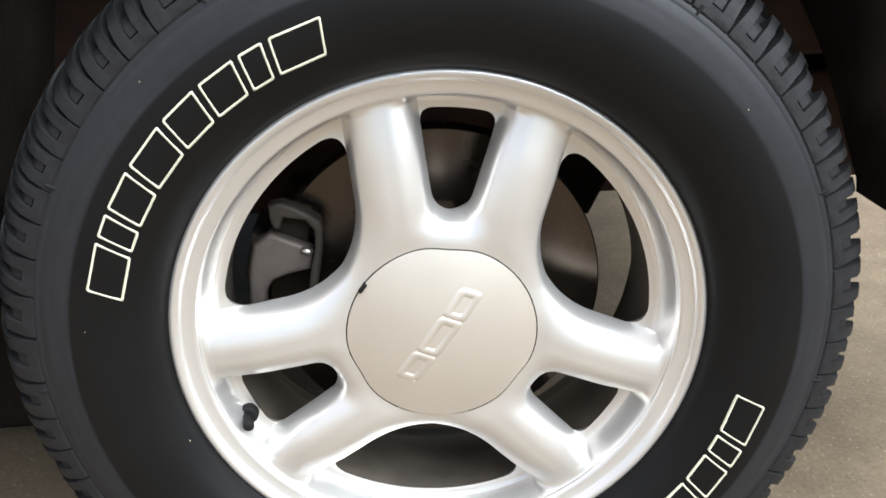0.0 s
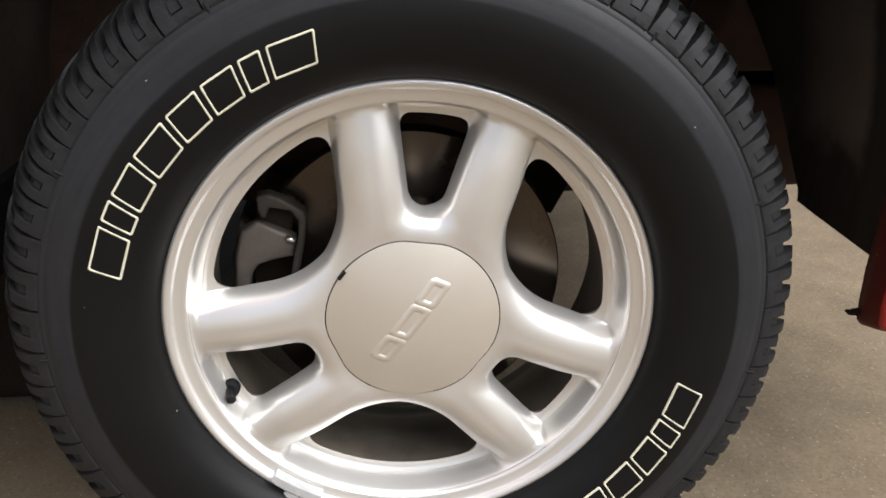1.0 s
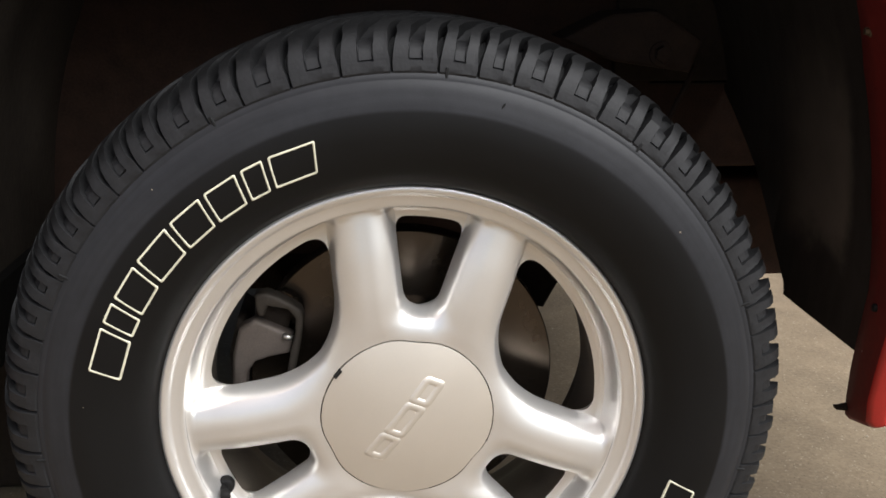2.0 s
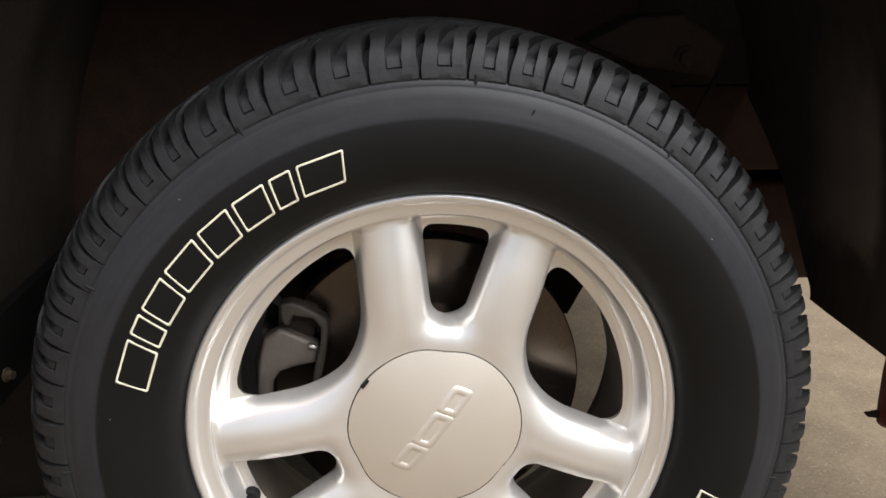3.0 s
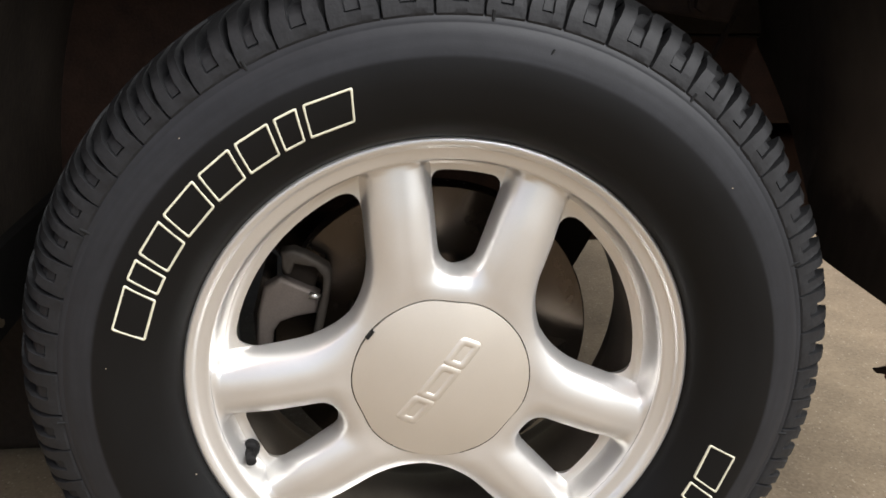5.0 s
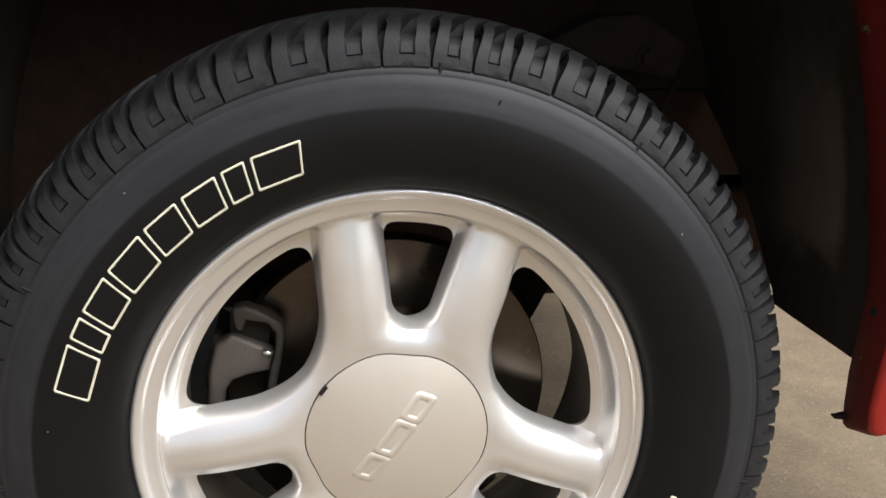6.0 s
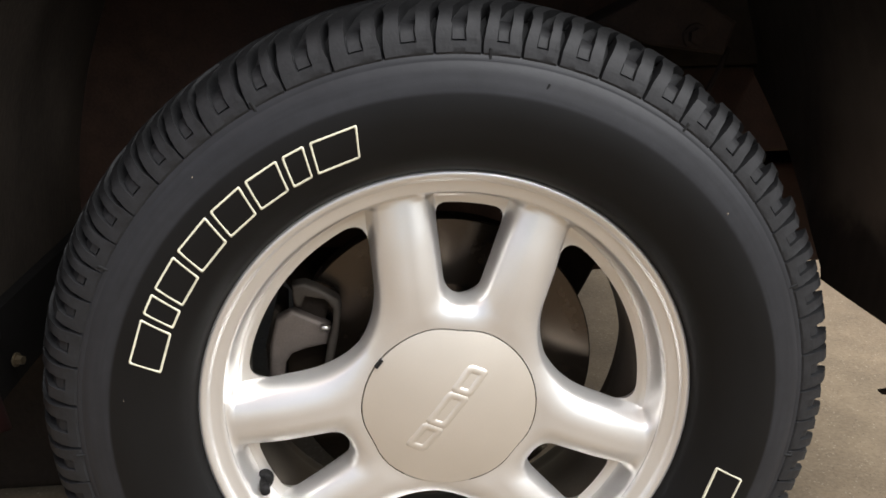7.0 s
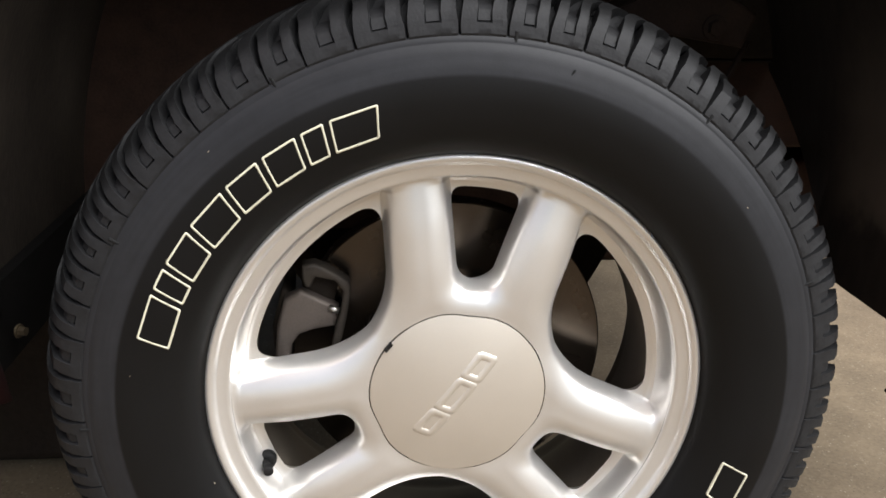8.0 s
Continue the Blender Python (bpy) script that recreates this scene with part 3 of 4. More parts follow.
def envelope(q, depth):
    """The point at q (0 sidewall, 1 inner end) of the tread's outline, sunk by depth."""
    p = np.array([np.interp(q, ENV_S, ENV[:, 0]), np.interp(q, ENV_S, ENV[:, 1])])
    e = 0.01
    d = np.array([np.interp(min(1, q + e), ENV_S, ENV[:, 0]) - np.interp(max(0, q - e), ENV_S, ENV[:, 0]),
                  np.interp(min(1, q + e), ENV_S, ENV[:, 1]) - np.interp(max(0, q - e), ENV_S, ENV[:, 1])])
    d /= np.linalg.norm(d)
    return p - depth * np.array([d[1], -d[0]])


def shoulder_block(width, pick, stepped):
    """One block, as wide as the given degrees, round the top of the tyre."""
    S = [0.0, 0.025, 0.345, 0.352, 0.374, 0.381, 0.634, 0.641, 0.663, 0.670, 0.86, 0.867, 0.879, 0.886, 0.975, 1.0]
    Q = [0.0, 0.02, 0.060, 0.072, 0.116, 0.122, 0.136, 0.142, 0.22, 0.32, 0.45, 0.56, 0.68, 0.72, 0.82, 0.92, 0.985, 1.0]
    verts, faces = [], []
    phase = pick.uniform(0, 6.28)
    for q in Q:
        lean = 1.9 * max(0.0, q - 0.22) + 8.0 * max(0.0, q - 0.60)      # degrees by which the block leans round the crown
        inset = -0.115 + 0.42 * min(1.0, max(0.0, (q - 0.08) / 0.3)) - 0.40 * min(1.0, max(0.0, (q - 0.46) / 0.22))    # the grooves open like wedges and close again at the crown
        for k, s in enumerate(S):
            depth = 0.0
            if k in (0, 15):
                depth = 0.0030 + 0.0095 * min(1.0, max(0.0, (q - 0.08) / 0.4)) - 0.0080 * min(1.0, max(0.0, (q - 0.56) / 0.16))
            elif 3 <= k <= 8 and q > 0.12:
                depth = 0.0020 + 0.0095 * min(1.0, max(0.0, (q - 0.24) / 0.30)) - 0.0065 * min(1.0, max(0.0, (q - 0.62) / 0.14))
                if k in (3, 4, 7, 8) or q < 0.14:
                    depth = max(depth, 0.0034)
            elif stepped and k in (1, 2) and q > 0.40:
                depth = 0.0020
            elif k in (11, 12) and q > 0.70:
                depth = 0.0045
            if q == 0.0:
                depth = max(depth, 0.0010)
            if q == 1.0:
                depth = 0.0085
            r, y = envelope(q, depth)
            a = radians((s - 0.5) * width + lean + (inset if k < 2 else -inset if k > 13 else 0.0))
            if 0.0 < q < 1.0:       # worn, ragged edges
                wave = math.sin(23 * s + 9 * q + phase) * math.sin(17 * q - 6 * s + 2 * phase) + 0.6 * math.sin(61 * q + 31 * s + 3 * phase)
                r, y, a = r + 0.00014 * wave, y - 0.00014 * wave, a + 0.0006 * math.sin(29 * q + phase + (3 if s > 0.5 else 0))
            verts.append((r * math.sin(a), y, r * math.cos(a)))
    n = len(S)
    for i in range(len(Q) - 1):
        faces += [(i * n + k, i * n + k + 1, (i + 1) * n + k + 1, (i + 1) * n + k) for k in range(n - 1)]
    return verts, faces


rng = random.Random(4)
# the spacing of the blocks varies round the tyre
pitches = [5.5, 7.0, 7.1, 7.0, 6.5, 5.6, 5.2, 6.3, 7.1, 6.6, 6.2, 5.7, 6.0, 5.9, 5.5, 5.2, 5.1, 6.5, 6.7, 5.5]
closing = [7.3, 6.4, 5.6, 5.4, 4.9, 4.9, 5.1, 5.9, 5.2, 5.1, 6.5]
while sum(pitches) + sum(closing) < 360 - 9:
    pitches.append(rng.choice((5.2, 5.5, 6.0, 6.4, 6.5, 7.0)))
rest = 360 - sum(pitches) - sum(closing)
pitches += ([rest / 2] * 2 if rest > 9.5 else [rest]) + closing
block_mesh = {}
at = 118.6
for p in pitches:
    size = max(w for w in (4.9, 5.1, 5.5, 5.9, 6.2, 6.5, 7.0) if w <= max(p, 4.9))
    kind = (size, rng.randrange(2))
    if kind not in block_mesh:
        ob = part("tread_block", shoulder_block(size - 0.28, rng, kind[1] != 1), TREAD, tyre)
        block_mesh[kind] = sharpen(ob, 30).data
    else:
        ob = new("tread_block", block_mesh[kind])
        ob.parent = tyre
    ob.rotation_euler = (0, radians(90 - (at - p / 2)), 0)
    at -= p


def on_sidewall(r, degrees, proud=0.0):
    a = radians(degrees)
    return Vector((r * math.cos(a), side_y(r) - proud, r * math.sin(a)))


def gap_wedge():
    """A dark slit where two mould segments meet, at the foot of the tread."""
    bm = box((0.0024, 0.0016, 0.0105), (0, 0, 0), 0.0006, 1)
    return bm


wedge = None
for a in (118.0, 84.3, 53.4, 21.0, -10.0, 150.5, 182.0, 213.0, 245.0, 277.0, 308.0):
    if wedge is None:
        wedge = part("mould_gap", gap_wedge(), GROOVE, tyre, smooth=False)
        gap = wedge
    else:
        gap = new("mould_gap", wedge.data)
        gap.parent = tyre
    gap.location = on_sidewall(0.2965, a, 0.0003)
    gap.rotation_euler = (0, radians(90 - a), 0)
stone = bmesh.new()
bmesh.ops.create_icosphere(stone, subdivisions=1, radius=0.0011)
for v in stone.verts:
    v.co.x *= 0.8 + 0.5 * rng.random()
    v.co.z *= 1.0 + 0.6 * rng.random()
first_stone = part("grit", stone, GRIT, tyre, "pale grit stuck to the rubber", smooth=False)
first_stone.location, first_stone.scale = on_sidewall(0.2745, 38.9), (0.5, 0.5, 0.5)
for r, a, size in ((0.2145, 199.0, 0.7), (0.2590, 171.0, 0.45), (0.2840, 131.0, 0.45)):
    o = new("grit", first_stone.data)
    o.parent = tyre
    o.location, o.scale = on_sidewall(r, a), (size, size, size)
tick = part("tar_speck", box((0.0016, 0.0010, 0.0048), (0, 0, 0), 0.0005, 1), GROOVE, tyre, "dark tar speck", smooth=False)
tick.location, tick.rotation_euler = on_sidewall(0.2815, 75.4, 0.0003), (0, radians(30), 0)


def crown_rows():
    """The inner rows of the tread in one mesh."""
    verts, faces = [], []
    for row, (y0, y1, n, off) in enumerate(((0.0475, 0.078, 62, 0.3), (0.0835, 0.112, 62, 0.8), (0.1175, 0.150, 58, 0.1))):
        for k in range(n):
            a0 = 2 * math.pi * (k + off) / n
            w = 2 * math.pi / n * 0.86
            sk = (0.3, -0.35, 0.3)[row] * w
            b = len(verts)
            for r in (0.322, (0.3346, 0.3335, 0.3310)[row]):
                for y, u in ((y0, 0), (y1, sk)):
                    for e in (0, w):
                        a = a0 + e + u
                        verts.append((r * math.sin(a), y, r * math.cos(a)))
            faces += [tuple(b + q for q in f) for f in ((4, 5, 7, 6), (0, 1, 5, 4), (2, 6, 7, 3), (0, 4, 6, 2), (1, 3, 7, 5))]
    return verts, faces


tagged(part("inner_tread", crown_rows(), TREAD, tyre, smooth=False), "black rubber tread blocks", kind="stuff")

# ---- brake ----
brake = tagged(new("disc_brake"), "worn steel disc brake with a grey cast caliper", "brake")
rotor = [(0.030, 0.070), (0.070, 0.070), (0.078, 0.074), (0.080, 0.088), (0.0805, 0.0900), (0.142, 0.0900), (0.1432, 0.0912), (0.1432, 0.1120), (0.142, 0.1135), (0.06, 0.1135)]
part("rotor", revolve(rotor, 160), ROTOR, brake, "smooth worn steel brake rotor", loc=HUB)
sharpen(bpy.data.objects["rotor"], 25)
shield = [(0.03, 0.128), (0.120, 0.130), (0.128, 0.134)]
part("dust_shield", revolve(shield, 96), UNDER, brake, "black stamped dust shield", loc=HUB)
part("axle_hub", revolve([(0.0005, 0.052), (0.028, 0.052), (0.034, 0.056), (0.036, 0.09), (0.036, 0.25), (0.02, 0.26)], 48), DARK_CAST, brake, loc=HUB)
caliper_outline = [(-0.1376, 0.066), (-0.1327, 0.0695), (-0.1070, 0.0565), (-0.1000, 0.0516), (-0.1033, 0.0351), (-0.1217, 0.0318), (-0.1353, 0.0273), (-0.1423, 0.0171),
                   (-0.1440, 0.0020), (-0.1440, -0.030), (-0.1360, -0.048), (-0.1460, -0.062), (-0.1560, -0.030), (-0.1575, 0.0036), (-0.1545, 0.0355), (-0.1475, 0.0611)]
part("caliper", plate(caliper_outline, 0.068, 0.086, 0.004, 3), CAST, brake, "grey cast iron brake caliper", loc=HUB)
part("caliper_bridge", plate([(-0.158, -0.05), (-0.146, -0.05), (-0.146, 0.0), (-0.142, 0.060), (-0.150, 0.066), (-0.160, 0.03)], 0.080, 0.150, 0.005, 3), UNDER, brake, loc=HUB)
arm_outline = [(-0.131, 0.0945), (-0.1204, 0.0958), (-0.1104, 0.0916), (-0.1000, 0.0850), (-0.0912, 0.0788), (-0.0892, 0.0720), (-0.0899, 0.0660), (-0.0930, 0.046), (-0.0965, 0.030), (-0.1000, 0.0163),
               (-0.1005, -0.020), (-0.1075, -0.020), (-0.1072, 0.015), (-0.1023, 0.0395), (-0.0976, 0.055), (-0.0964, 0.0705), (-0.1031, 0.0800), (-0.1200, 0.0835), (-0.1240, 0.0740), (-0.1285, 0.0745), (-0.1310, 0.0806)]
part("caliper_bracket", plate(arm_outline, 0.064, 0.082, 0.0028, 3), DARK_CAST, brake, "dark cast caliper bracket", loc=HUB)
part("pad_backing", plate([(-0.131, 0.060), (-0.104, 0.056), (-0.100, 0.076), (-0.122, 0.084), (-0.133, 0.078)], 0.079, 0.0895, 0.001, 1), UNDER, brake, loc=HUB)
part("steering_knuckle", plate([(0.1566, 0.020), (0.1660, 0.0385), (0.1780, 0.062), (0.190, 0.13), (0.11, 0.13), (0.10, 0.03)], 0.190, 0.215, 0.004, 2), UNDER, brake, "dark cast steering knuckle", loc=HUB)
part("slide_pin", tube([(-0.1085, 0.066, 0.0545), (-0.1000, 0.0655, 0.0515)], 0.0027, 16), STEEL, brake, "bright steel pin", loc=HUB)

# ---- the car round the wheel ----
car = tagged(new("car"), "red sport utility vehicle with black wheel arch liner", "car")
ARCH_X, ARCH_W, ARCH_H, ARCH_Z, FOOT = 0.010, 0.412, 0.550, 0.345, 0.320


def tuck(x, z):
    """How far the body turns under towards its lower edge ahead of the wheel and behind it."""
    if x < -0.3:
        return 0.022 * min(1.0, max(0.0, (0.409 - z) / 0.075))
    s = min(1.0, max(0.0, (0.52 - z) / 0.21))
    return 0.030 * s * s * (3 - 2 * s) if x > 0.2 else 0.0


def arch_point(t, grow=0.0):
    """The wheel opening's edge; t from 0 (rear foot) to 1 (front foot)."""
    if t < 0.08:
        return (ARCH_X - (ARCH_W + grow) + 0.004 * (1 - t / 0.08), FOOT + 0.013 + (ARCH_Z - FOOT - 0.013) * t / 0.08)
    if t > 0.92:
        s = (t - 0.92) / 0.08
        return (ARCH_X + 0.421 + grow * (1 - s) + 0.022 * s, 0.312 - 0.010 * min(1.0, s / 0.25) ** 0.7 + 0.008 * max(0.0, s - 0.25) / 0.75 + grow * s * 0.4)
    a = math.pi * (1 - (t - 0.08) / 0.84)
    c, s = math.cos(a), math.sin(a)
    if c > 0:
        n, w, z, h = 2 / 2.45, 0.421, 0.312, 0.583
    else:
        n, w, z, h = 2 / 2.05, ARCH_W, ARCH_Z, ARCH_H
    return (ARCH_X + math.copysign(abs(c) ** n, c) * (w + grow), z + abs(s) ** n * (h + grow))


ARCH_T = np.linspace(0, 1, 121)
X0, X1, TOP, BOTTOM = -2.6, 0.74, 1.12, 0.330


def outer_point(t):
    """The side panel's outline, met by straight lines from the opening."""
    x, z = arch_point(t)
    if t < 0.08:
        return (X0, BOTTOM + (0.45 - BOTTOM) * t / 0.08)
    if t > 0.92:
        return (X1, BOTTOM + (0.45 - BOTTOM) * (1 - t) / 0.08)
    u = (t - 0.08) / 0.84
    if u < 0.3:
        return (X0, 0.45 + (TOP - 0.45) * u / 0.3)
    if u > 0.7:
        return (X1, 0.45 + (TOP - 0.45) * (1 - u) / 0.3)
    return (X0 + (X1 - X0) * (u - 0.3) / 0.4, TOP)


def side_panel():
    verts, faces = [], []
    rows = 14
    for i in range(rows + 1):
        s = (i / rows) ** 1.6
        for t in ARCH_T:
            ax, az = arch_point(t)
            ox, oz = outer_point(t)
            x, z = ax + (ox - ax) * s, az + (oz - az) * s
            y = -0.016 - 0.012 * math.exp(-((s / 0.05) ** 2)) + 0.05 * max(0, z - 0.9) ** 1.5 + 0.9 * max(0.0, x - 0.48) ** 2 + tuck(x, z)
            verts.append((x, y, z))
    n = len(ARCH_T)
    for i in range(rows):
        faces += [(i * n + k, i * n + k + 1, (i + 1) * n + k + 1, (i + 1) * n + k) for k in range(n - 1)]
    return verts, faces


def arch_strip(ts, section):
    """A strip along the wheel opening with a section of (grow, y) pairs."""
    verts = []
    for gr, y in section:
        for t in ts:
            x, z = arch_point(t, gr)
            if x > 0.2:
                s = min(1.0, max(0.0, (0.50 - z) / 0.17)) * (y + 0.0285) / 0.06
                x, z = x + 0.0075 * s, z - 0.026 * s * min(1.0, max(0.0, (t - 0.86) / 0.05))
            broad = 1.0
            if x > 0.2:                     # the front flange is broadest at mid-height
                broad = 1 + 0.28 * min(1.0, max(0.0, (z - 0.42) / 0.08)) * min(1.0, max(0.2, (0.70 - z) / 0.08))
            deep = -0.024 + (y + 0.024) * broad if y > -0.024 else y
            verts.append((x, deep + tuck(x, z), z))
    n = len(ts)
    faces = [(i * n + k, i * n + k + 1, (i + 1) * n + k + 1, (i + 1) * n + k) for i in range(len(section) - 1) for k in range(n - 1)]
    return verts, faces


part("fender", side_panel(), RED, car, "glossy red painted fender")
LIP = [(0.002, -0.0285), (-0.009, -0.0287), (-0.0128, -0.0272), (-0.0142, -0.0240)]
FLANGE = [(-0.0142, -0.0240), (-0.0138, -0.016), (-0.0098, 0.009), (-0.0062, 0.0295), (-0.0035, 0.0315), (0.004, 0.0315)]
part("fender_lip", arch_strip([t for t in ARCH_T if t > 0.47], LIP), RED, car, "glossy red rolled edge of the fender")
# Same red as the lip, darkened in colour for its shaded inner face.
part("fender_flange", arch_strip([t for t in ARCH_T if t > 0.47], FLANGE), SHADED_RED, car, "dull red inward-turned fender edge with chips, shade put into its colour")


def foot_piece(section, z0, z1, slope=0.0, tilt=0.0):
    """An upright strip behind the wheel from (x, y) pairs, its ends rounded and falling inwards by slope; its face turns under by tilt."""
    rows = [(z0 + 0.004, 0.012), (z0, 0.004), (z0 + 0.0012, 0.0015), (z0 + 0.005, 0.0), (0.5 * (z0 + z1), 0.0), (z1 - 0.003, 0.0), (z1 - 0.0006, 0.0008), (z1, 0.003), (z1, 0.012)]
    n = len(section)
    verts = [(x - inset * 0.7, y + inset * 0.6 + tilt * (z1 - z) / (z1 - z0), z - slope * (y + 0.0285)) for z, inset in rows for x, y in section]
    return verts, [(i * n + k, i * n + k + 1, (i + 1) * n + k + 1, (i + 1) * n + k) for i in range(len(rows) - 1) for k in range(n - 1)]


part("fender_foot", foot_piece([(-0.620, -0.0338), (-0.450, -0.0342), (-0.3880, -0.0335), (-0.3838, -0.0322), (-0.3818, -0.0290), (-0.3818, -0.0255)], 0.330, 0.409, 0.0, 0.022), RED, car, "red painted lower corner behind the wheel")
part("foot_return", foot_piece([(-0.3818, -0.0256), (-0.3824, -0.010), (-0.3836, 0.010), (-0.3855, 0.030), (-0.3885, 0.048), (-0.3930, 0.062), (-0.4000, 0.070)], 0.330, 0.409, 0.46, 0.022), DEEP_SHADED_RED, car, "red inner face of the lower corner, darkened in colour as shade")
part("moulding_return", foot_piece([(-0.3812, -0.0230), (-0.3818, 0.0), (-0.3830, 0.03), (-0.3848, 0.060), (-0.3865, 0.082), (-0.393, 0.089)], 0.401, 0.530, 0.2), BLACK_TRIM, car, "scuffed black end of the edge moulding")


def flange_spot(height, share):
    """A point on the front flange's inner face; share 0 at its outer edge, 1 at the inner one."""
    t = min(np.linspace(0.6, 0.92, 400), key=lambda q: abs(arch_point(q)[1] - height))
    y = -0.024 + 0.0535 * share
    x, z = arch_point(t, -0.0142 + 0.0080 * share)
    s = min(1.0, max(0.0, (0.50 - z) / 0.17)) * (y + 0.0285) / 0.06
    return Vector((x + 0.0075 * s - 0.0001, y + tuck(x, z), z))


for height, share, curl, length in ((0.366, 0.62, 0.0016, 0.0060), (0.352, 0.30, 0.0, 0.0016), (0.470, 0.45, 0.0004, 0.0030), (0.560, 0.35, 0.0012, 0.0045), (0.640, 0.55, 0.0, 0.0018)):
    base = flange_spot(height, share)
    way = Vector((0, 0.35, -1)).normalized()
    points = [base + way * (length * k / 4) + Vector((0, curl * math.sin(math.pi * k / 4), 0)) for k in range(5)]
    part("paint_chip", tube(points, [0.0001, 0.0004, 0.0005, 0.0004, 0.0001], 6), LEAD, car, "pale chip in the red paint")
part("edge_moulding", arch_strip([0.109] + [t for t in ARCH_T if 0.112 <= t <= 0.475], [(0.006, -0.0275), (0.005, -0.0320), (0.001, -0.0335), (-0.001, -0.0310), (-0.003, -0.0310), (-0.005, -0.0340), (-0.010, -0.0335), (-0.0125, -0.029), (-0.0125, -0.016), (-0.008, 0.010), (-0.004, 0.0315)]),
     BLACK_TRIM, car, "black rubber edge moulding")
for t, gr, y, length in ((0.150, -0.0126, -0.026, 0.006), (0.172, -0.0100, -0.0338, 0.004), (0.186, -0.0126, -0.024, 0.003), (0.200, -0.0090, -0.0339, 0.005), (0.222, -0.0126, -0.020, 0.005), (0.255, -0.0126, -0.025, 0.004), (0.29, -0.0095, -0.0338, 0.004),
                         (0.142, -0.0098, -0.0338, 0.002), (0.160, -0.0126, -0.022, 0.002), (0.179, -0.0126, -0.027, 0.002), (0.192, -0.0102, -0.0337, 0.002), (0.211, -0.0126, -0.026, 0.002), (0.236, -0.0100, -0.0338, 0.003), (0.271, -0.0126, -0.022, 0.002)):
    x0, z0 = arch_point(t, gr)
    x1, z1 = arch_point(t + 0.004, gr)
    d = Vector((x1 - x0, 0, z1 - z0)).normalized() * length * 1.7
    part("scuff", tube([(x0, y, z0), (x0 + d.x * 0.5 + 0.0003, y + 0.001, z0 + d.z * 0.5), (x0 + d.x, y + 0.0005, z0 + d.z)], [0.0001, 0.0003, 0.0001], 6), SCUFF, car, "pale scuff on the moulding")
LINER_T = [t for t in ARCH_T if t >= 0.04]


def arch_liner(rear):
    """The liner sheet; its front end hangs straight down to a level lower edge that is rounded at the inner corner."""
    ts = [t for t in LINER_T if t <= 0.52] if rear else [t for t in LINER_T if 0.51 < t <= 0.87] + [0.89, 0.92]
    verts = []
    section = [(0.003, 0.026), (0.006, 0.050), (0.010, 0.10), (0.012, 0.15), (0.012, 0.19), (0.012, 0.205), (0.012, 0.22), (0.012, 0.24), (0.012, 0.33), (0.012, 0.42)]
    for gr, y in section:
        low = 0.347 + (0.013 * min(1.0, (y - 0.18) / 0.045) ** 2 if y > 0.18 else 0.0) + 0.3 * max(0.0, y - 0.225)
        for t in ts:
            x, z = arch_point(t, gr)
            if x > 0.3 and z < 0.50:
                k = min(1.0, (0.50 - z) / 0.12)
                x += (0.4375 - x) * k
                z = low if t == ts[-1] else max(z, low + 0.004 * (0.92 - t) / 0.02)
            deep = min(y, 0.187 + 1.10 * max(0.0, z - 0.357)) if x > 0.3 else y     # the inner edge leans back upwards
            verts.append((x, deep + tuck(x, z), z))
    n = len(ts)
    return verts, [(i * n + k, i * n + k + 1, (i + 1) * n + k + 1, (i + 1) * n + k) for i in range(len(section) - 1) for k in range(n - 1)]


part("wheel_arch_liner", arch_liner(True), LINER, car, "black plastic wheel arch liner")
part("front_arch_liner", arch_liner(False), DUSTY_LINER, car, "black plastic wheel arch liner with brown road dust")


def inner_wall():
    """The dark inner structure behind the wheel, with an opening for the axle."""
    bm = plate([(-0.46, 0.30), (-0.46, 0.86), (0.60, 0.86), (0.60, 0.452), (0.34, 0.452), (0.24, 0.50), (-0.20, 0.50), (-0.26, 0.30)], 0.40, 0.43, 0.004, 1)
    return bm


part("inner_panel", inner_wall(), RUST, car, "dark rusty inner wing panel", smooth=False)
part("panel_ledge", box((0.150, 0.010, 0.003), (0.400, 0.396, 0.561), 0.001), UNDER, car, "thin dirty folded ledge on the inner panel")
part("upper_panel", box((0.290, 0.012, 0.250), (0.420, 0.393, 0.690), 0.003), UNDER, car, "dark plate over the inner panel above the ledge")
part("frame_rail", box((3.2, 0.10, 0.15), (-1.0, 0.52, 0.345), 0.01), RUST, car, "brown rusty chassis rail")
# Added plate: blocks the bright ground that shows above the rail.
part("gap_cover", box((0.62, 0.014, 0.22), (0.400, 0.576, 0.510), 0.003), UNDER, car, "added dark plate closing the gap above the chassis rail")
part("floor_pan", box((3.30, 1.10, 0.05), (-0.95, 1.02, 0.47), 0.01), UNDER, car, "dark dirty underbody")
# Unseen block added to keep daylight off the ground underneath.
part("light_blocker", box((1.05, 0.62, 0.14), (0.10, 1.10, 0.375), 0.02), UNDER, car, "added dark block that cuts the light under the car")
part("top_panel", box((3.32, 1.66, 0.03), (-0.93, 0.84, 1.13), 0.012), RED, car)
part("far_side", box((3.30, 0.03, 0.70), (-0.93, 1.67, 0.76), 0.01), RED, car)
part("nose_panel", box((0.03, 1.50, 0.74), (0.735, 0.86, 0.75), 0.012), RED, car)
part("tail_panel", box((0.03, 1.66, 0.80), (-2.585, 0.84, 0.72), 0.01), RED, car)

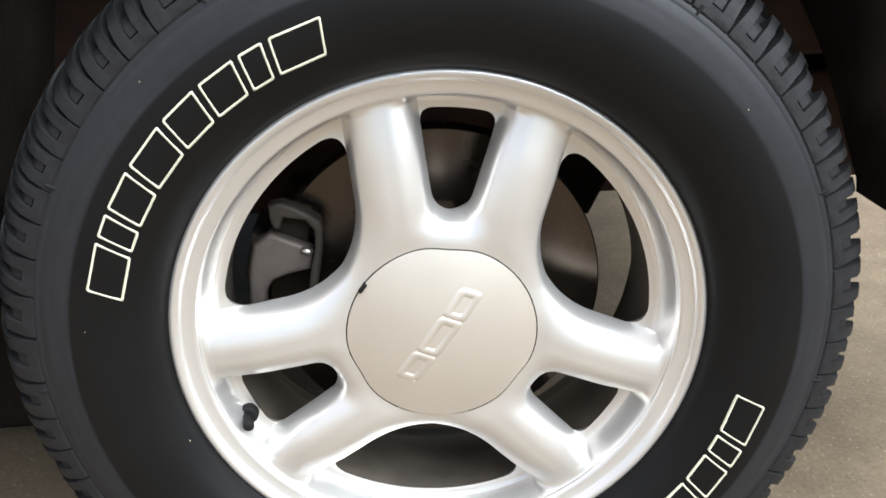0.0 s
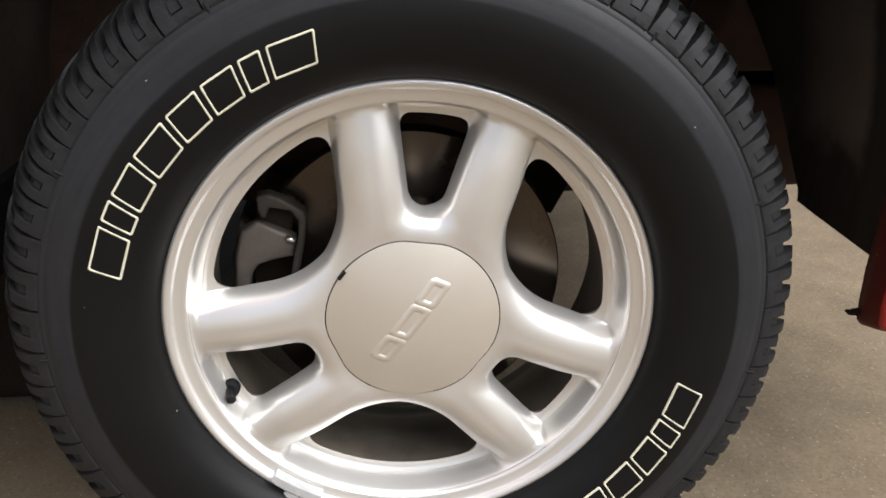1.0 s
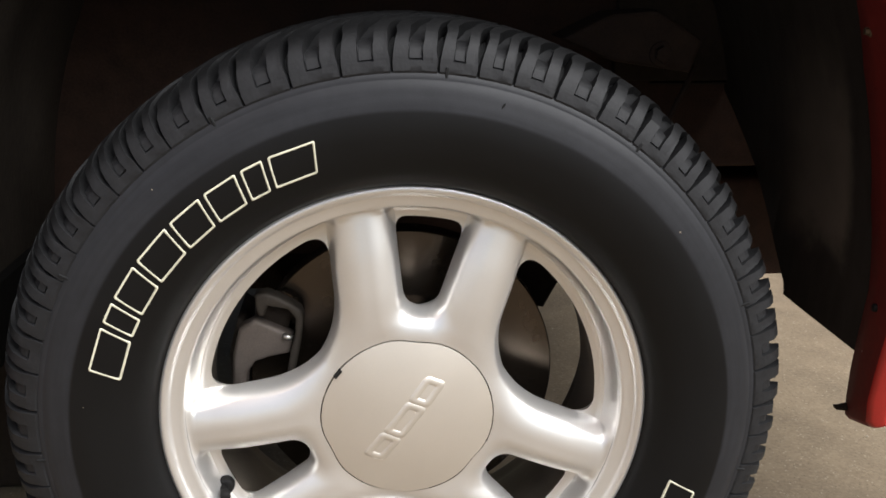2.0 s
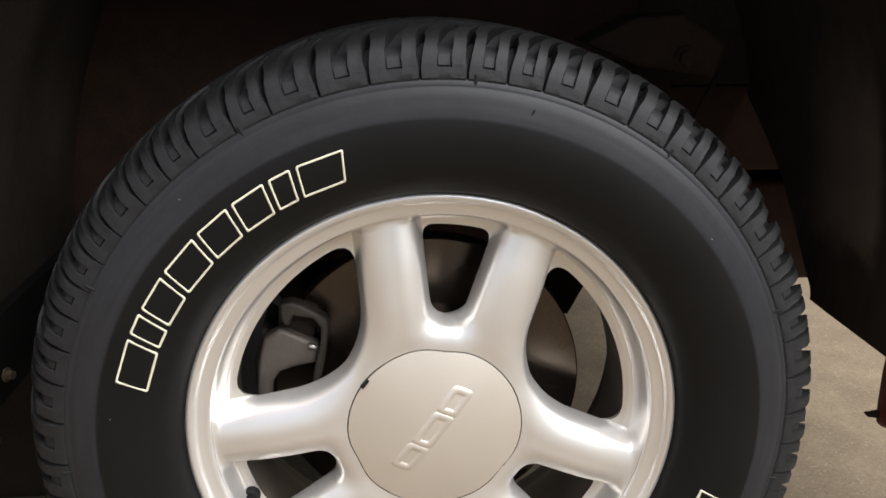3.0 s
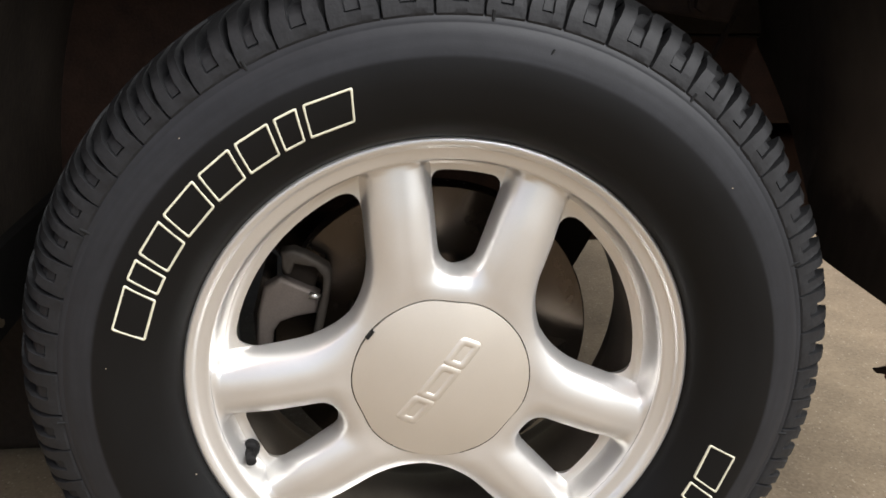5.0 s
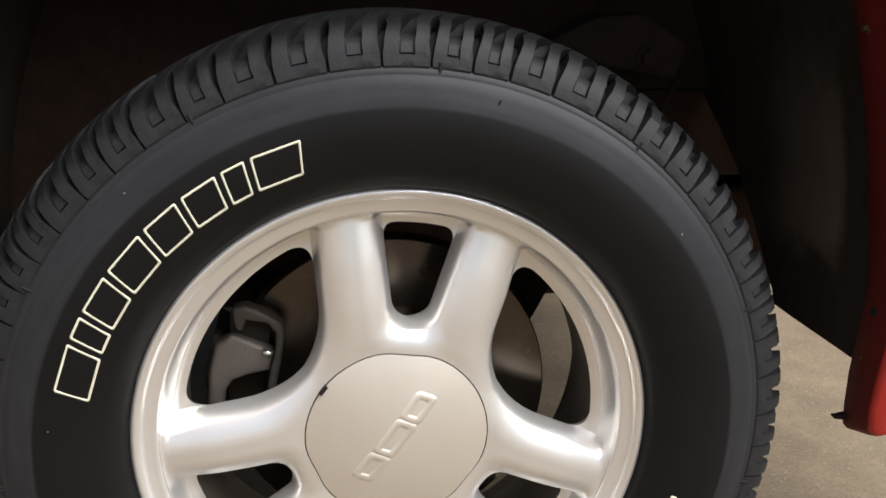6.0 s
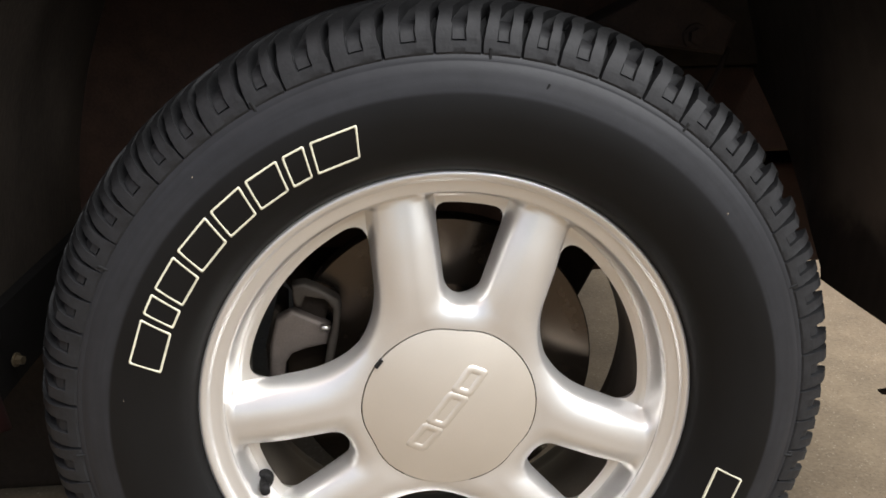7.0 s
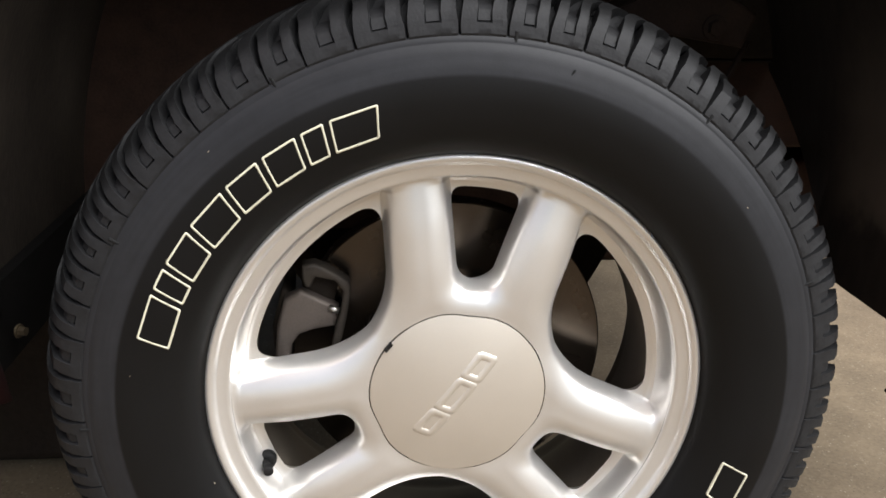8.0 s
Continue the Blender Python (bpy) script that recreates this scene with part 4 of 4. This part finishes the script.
bracket = plate([(0.1743, 0.2984), (0.2268, 0.3236), (0.2737, 0.3265), (0.3246, 0.2962), (0.3135, 0.2625), (0.2307, 0.2747)], 0.24, 0.30, 0.004, 2)
arm = part("suspension_bracket", bracket, ARM, car, "brown rusty suspension bracket with a bolt", smooth=False, loc=HUB)
b = part("bolt", bolt_mesh(0.009, 0.007), ARM, arm, smooth=False)
b.location = (0.2797, 0.237, 0.2830)
part("suspension_link", tube([(0.330, 0.268, AXLE + 0.268), (0.322, 0.27, AXLE + 0.245), (0.313, 0.27, AXLE + 0.226), (0.285, 0.275, AXLE + 0.15)], 0.0032), ARM, car)
b = part("liner_bolt", bolt_mesh(0.0046, 0.006), BOLT, car, "dull steel bolt in the liner", smooth=False)
b.matrix_basis = pose(-0.3855, 0.100, 0.351, 0, 0, 76)
b = part("flange_screw", bolt_mesh(0.0032, 0.004), BOLT, car, "small pale screw in the fender edge", smooth=False)
b.matrix_basis = pose(0.3715, 0.021, 0.652, 0, 0, -98)
# Made-up dark box in place of the deep shade under the body.
part("shade_box", box((2.1, 0.08, 0.41), (-1.47, 0.440, 0.212), 0.03, 4), UNDER, car, "added dark box low under the body, standing in for shade")
# Added black plate; only shade lies here behind the wheel.
part("shade_plate", plate([(-0.412, 0.315), (-0.400, 0.315), (-0.393, 0.40), (-0.405, 0.40)], 0.048, 0.40, 0.004, 1), BLACK_TRIM, car, "added black plate behind the wheel, standing in for shade", smooth=False)
lower = bmesh.new()
bottom = [lower.verts.new(p) for p in ((-0.04, 0.15, 0.205), (0.05, 0.15, 0.205), (0.16, 0.50, 0.285), (-0.20, 0.50, 0.285))]
top = [lower.verts.new((v.co.x * 0.9, v.co.y, v.co.z + 0.045)) for v in bottom]
lower.faces.new(bottom[::-1]), lower.faces.new(top)
for i in range(4):
    lower.faces.new((bottom[i], bottom[(i + 1) % 4], top[(i + 1) % 4], top[i]))
bmesh.ops.bevel(lower, geom=lower.edges[:], offset=0.008, segments=2, profile=0.5, affect="EDGES")
part("control_arm", lower, UNDER, car, "dark lower control arm", smooth=False)
b = part("clip_hole", revolve([(0.0001, 0.0), (0.0034, 0.0), (0.0038, 0.0008), (0.0038, 0.004)], 16), BLACK_RUBBER, car, "empty dark clip hole in the fender edge")
b.matrix_basis = pose(0.4172, 0.022, 0.412, 0, 0, -98)
part("push_pin", tube([(0.436, 0.056, 0.2925), (0.429, 0.056, 0.2925), (0.4225, 0.056, 0.2925), (0.4185, 0.056, 0.2945)], [0.0045, 0.0038, 0.0028, 0.0012]), UNDER, car, "broken dark plastic pin at the fender foot")
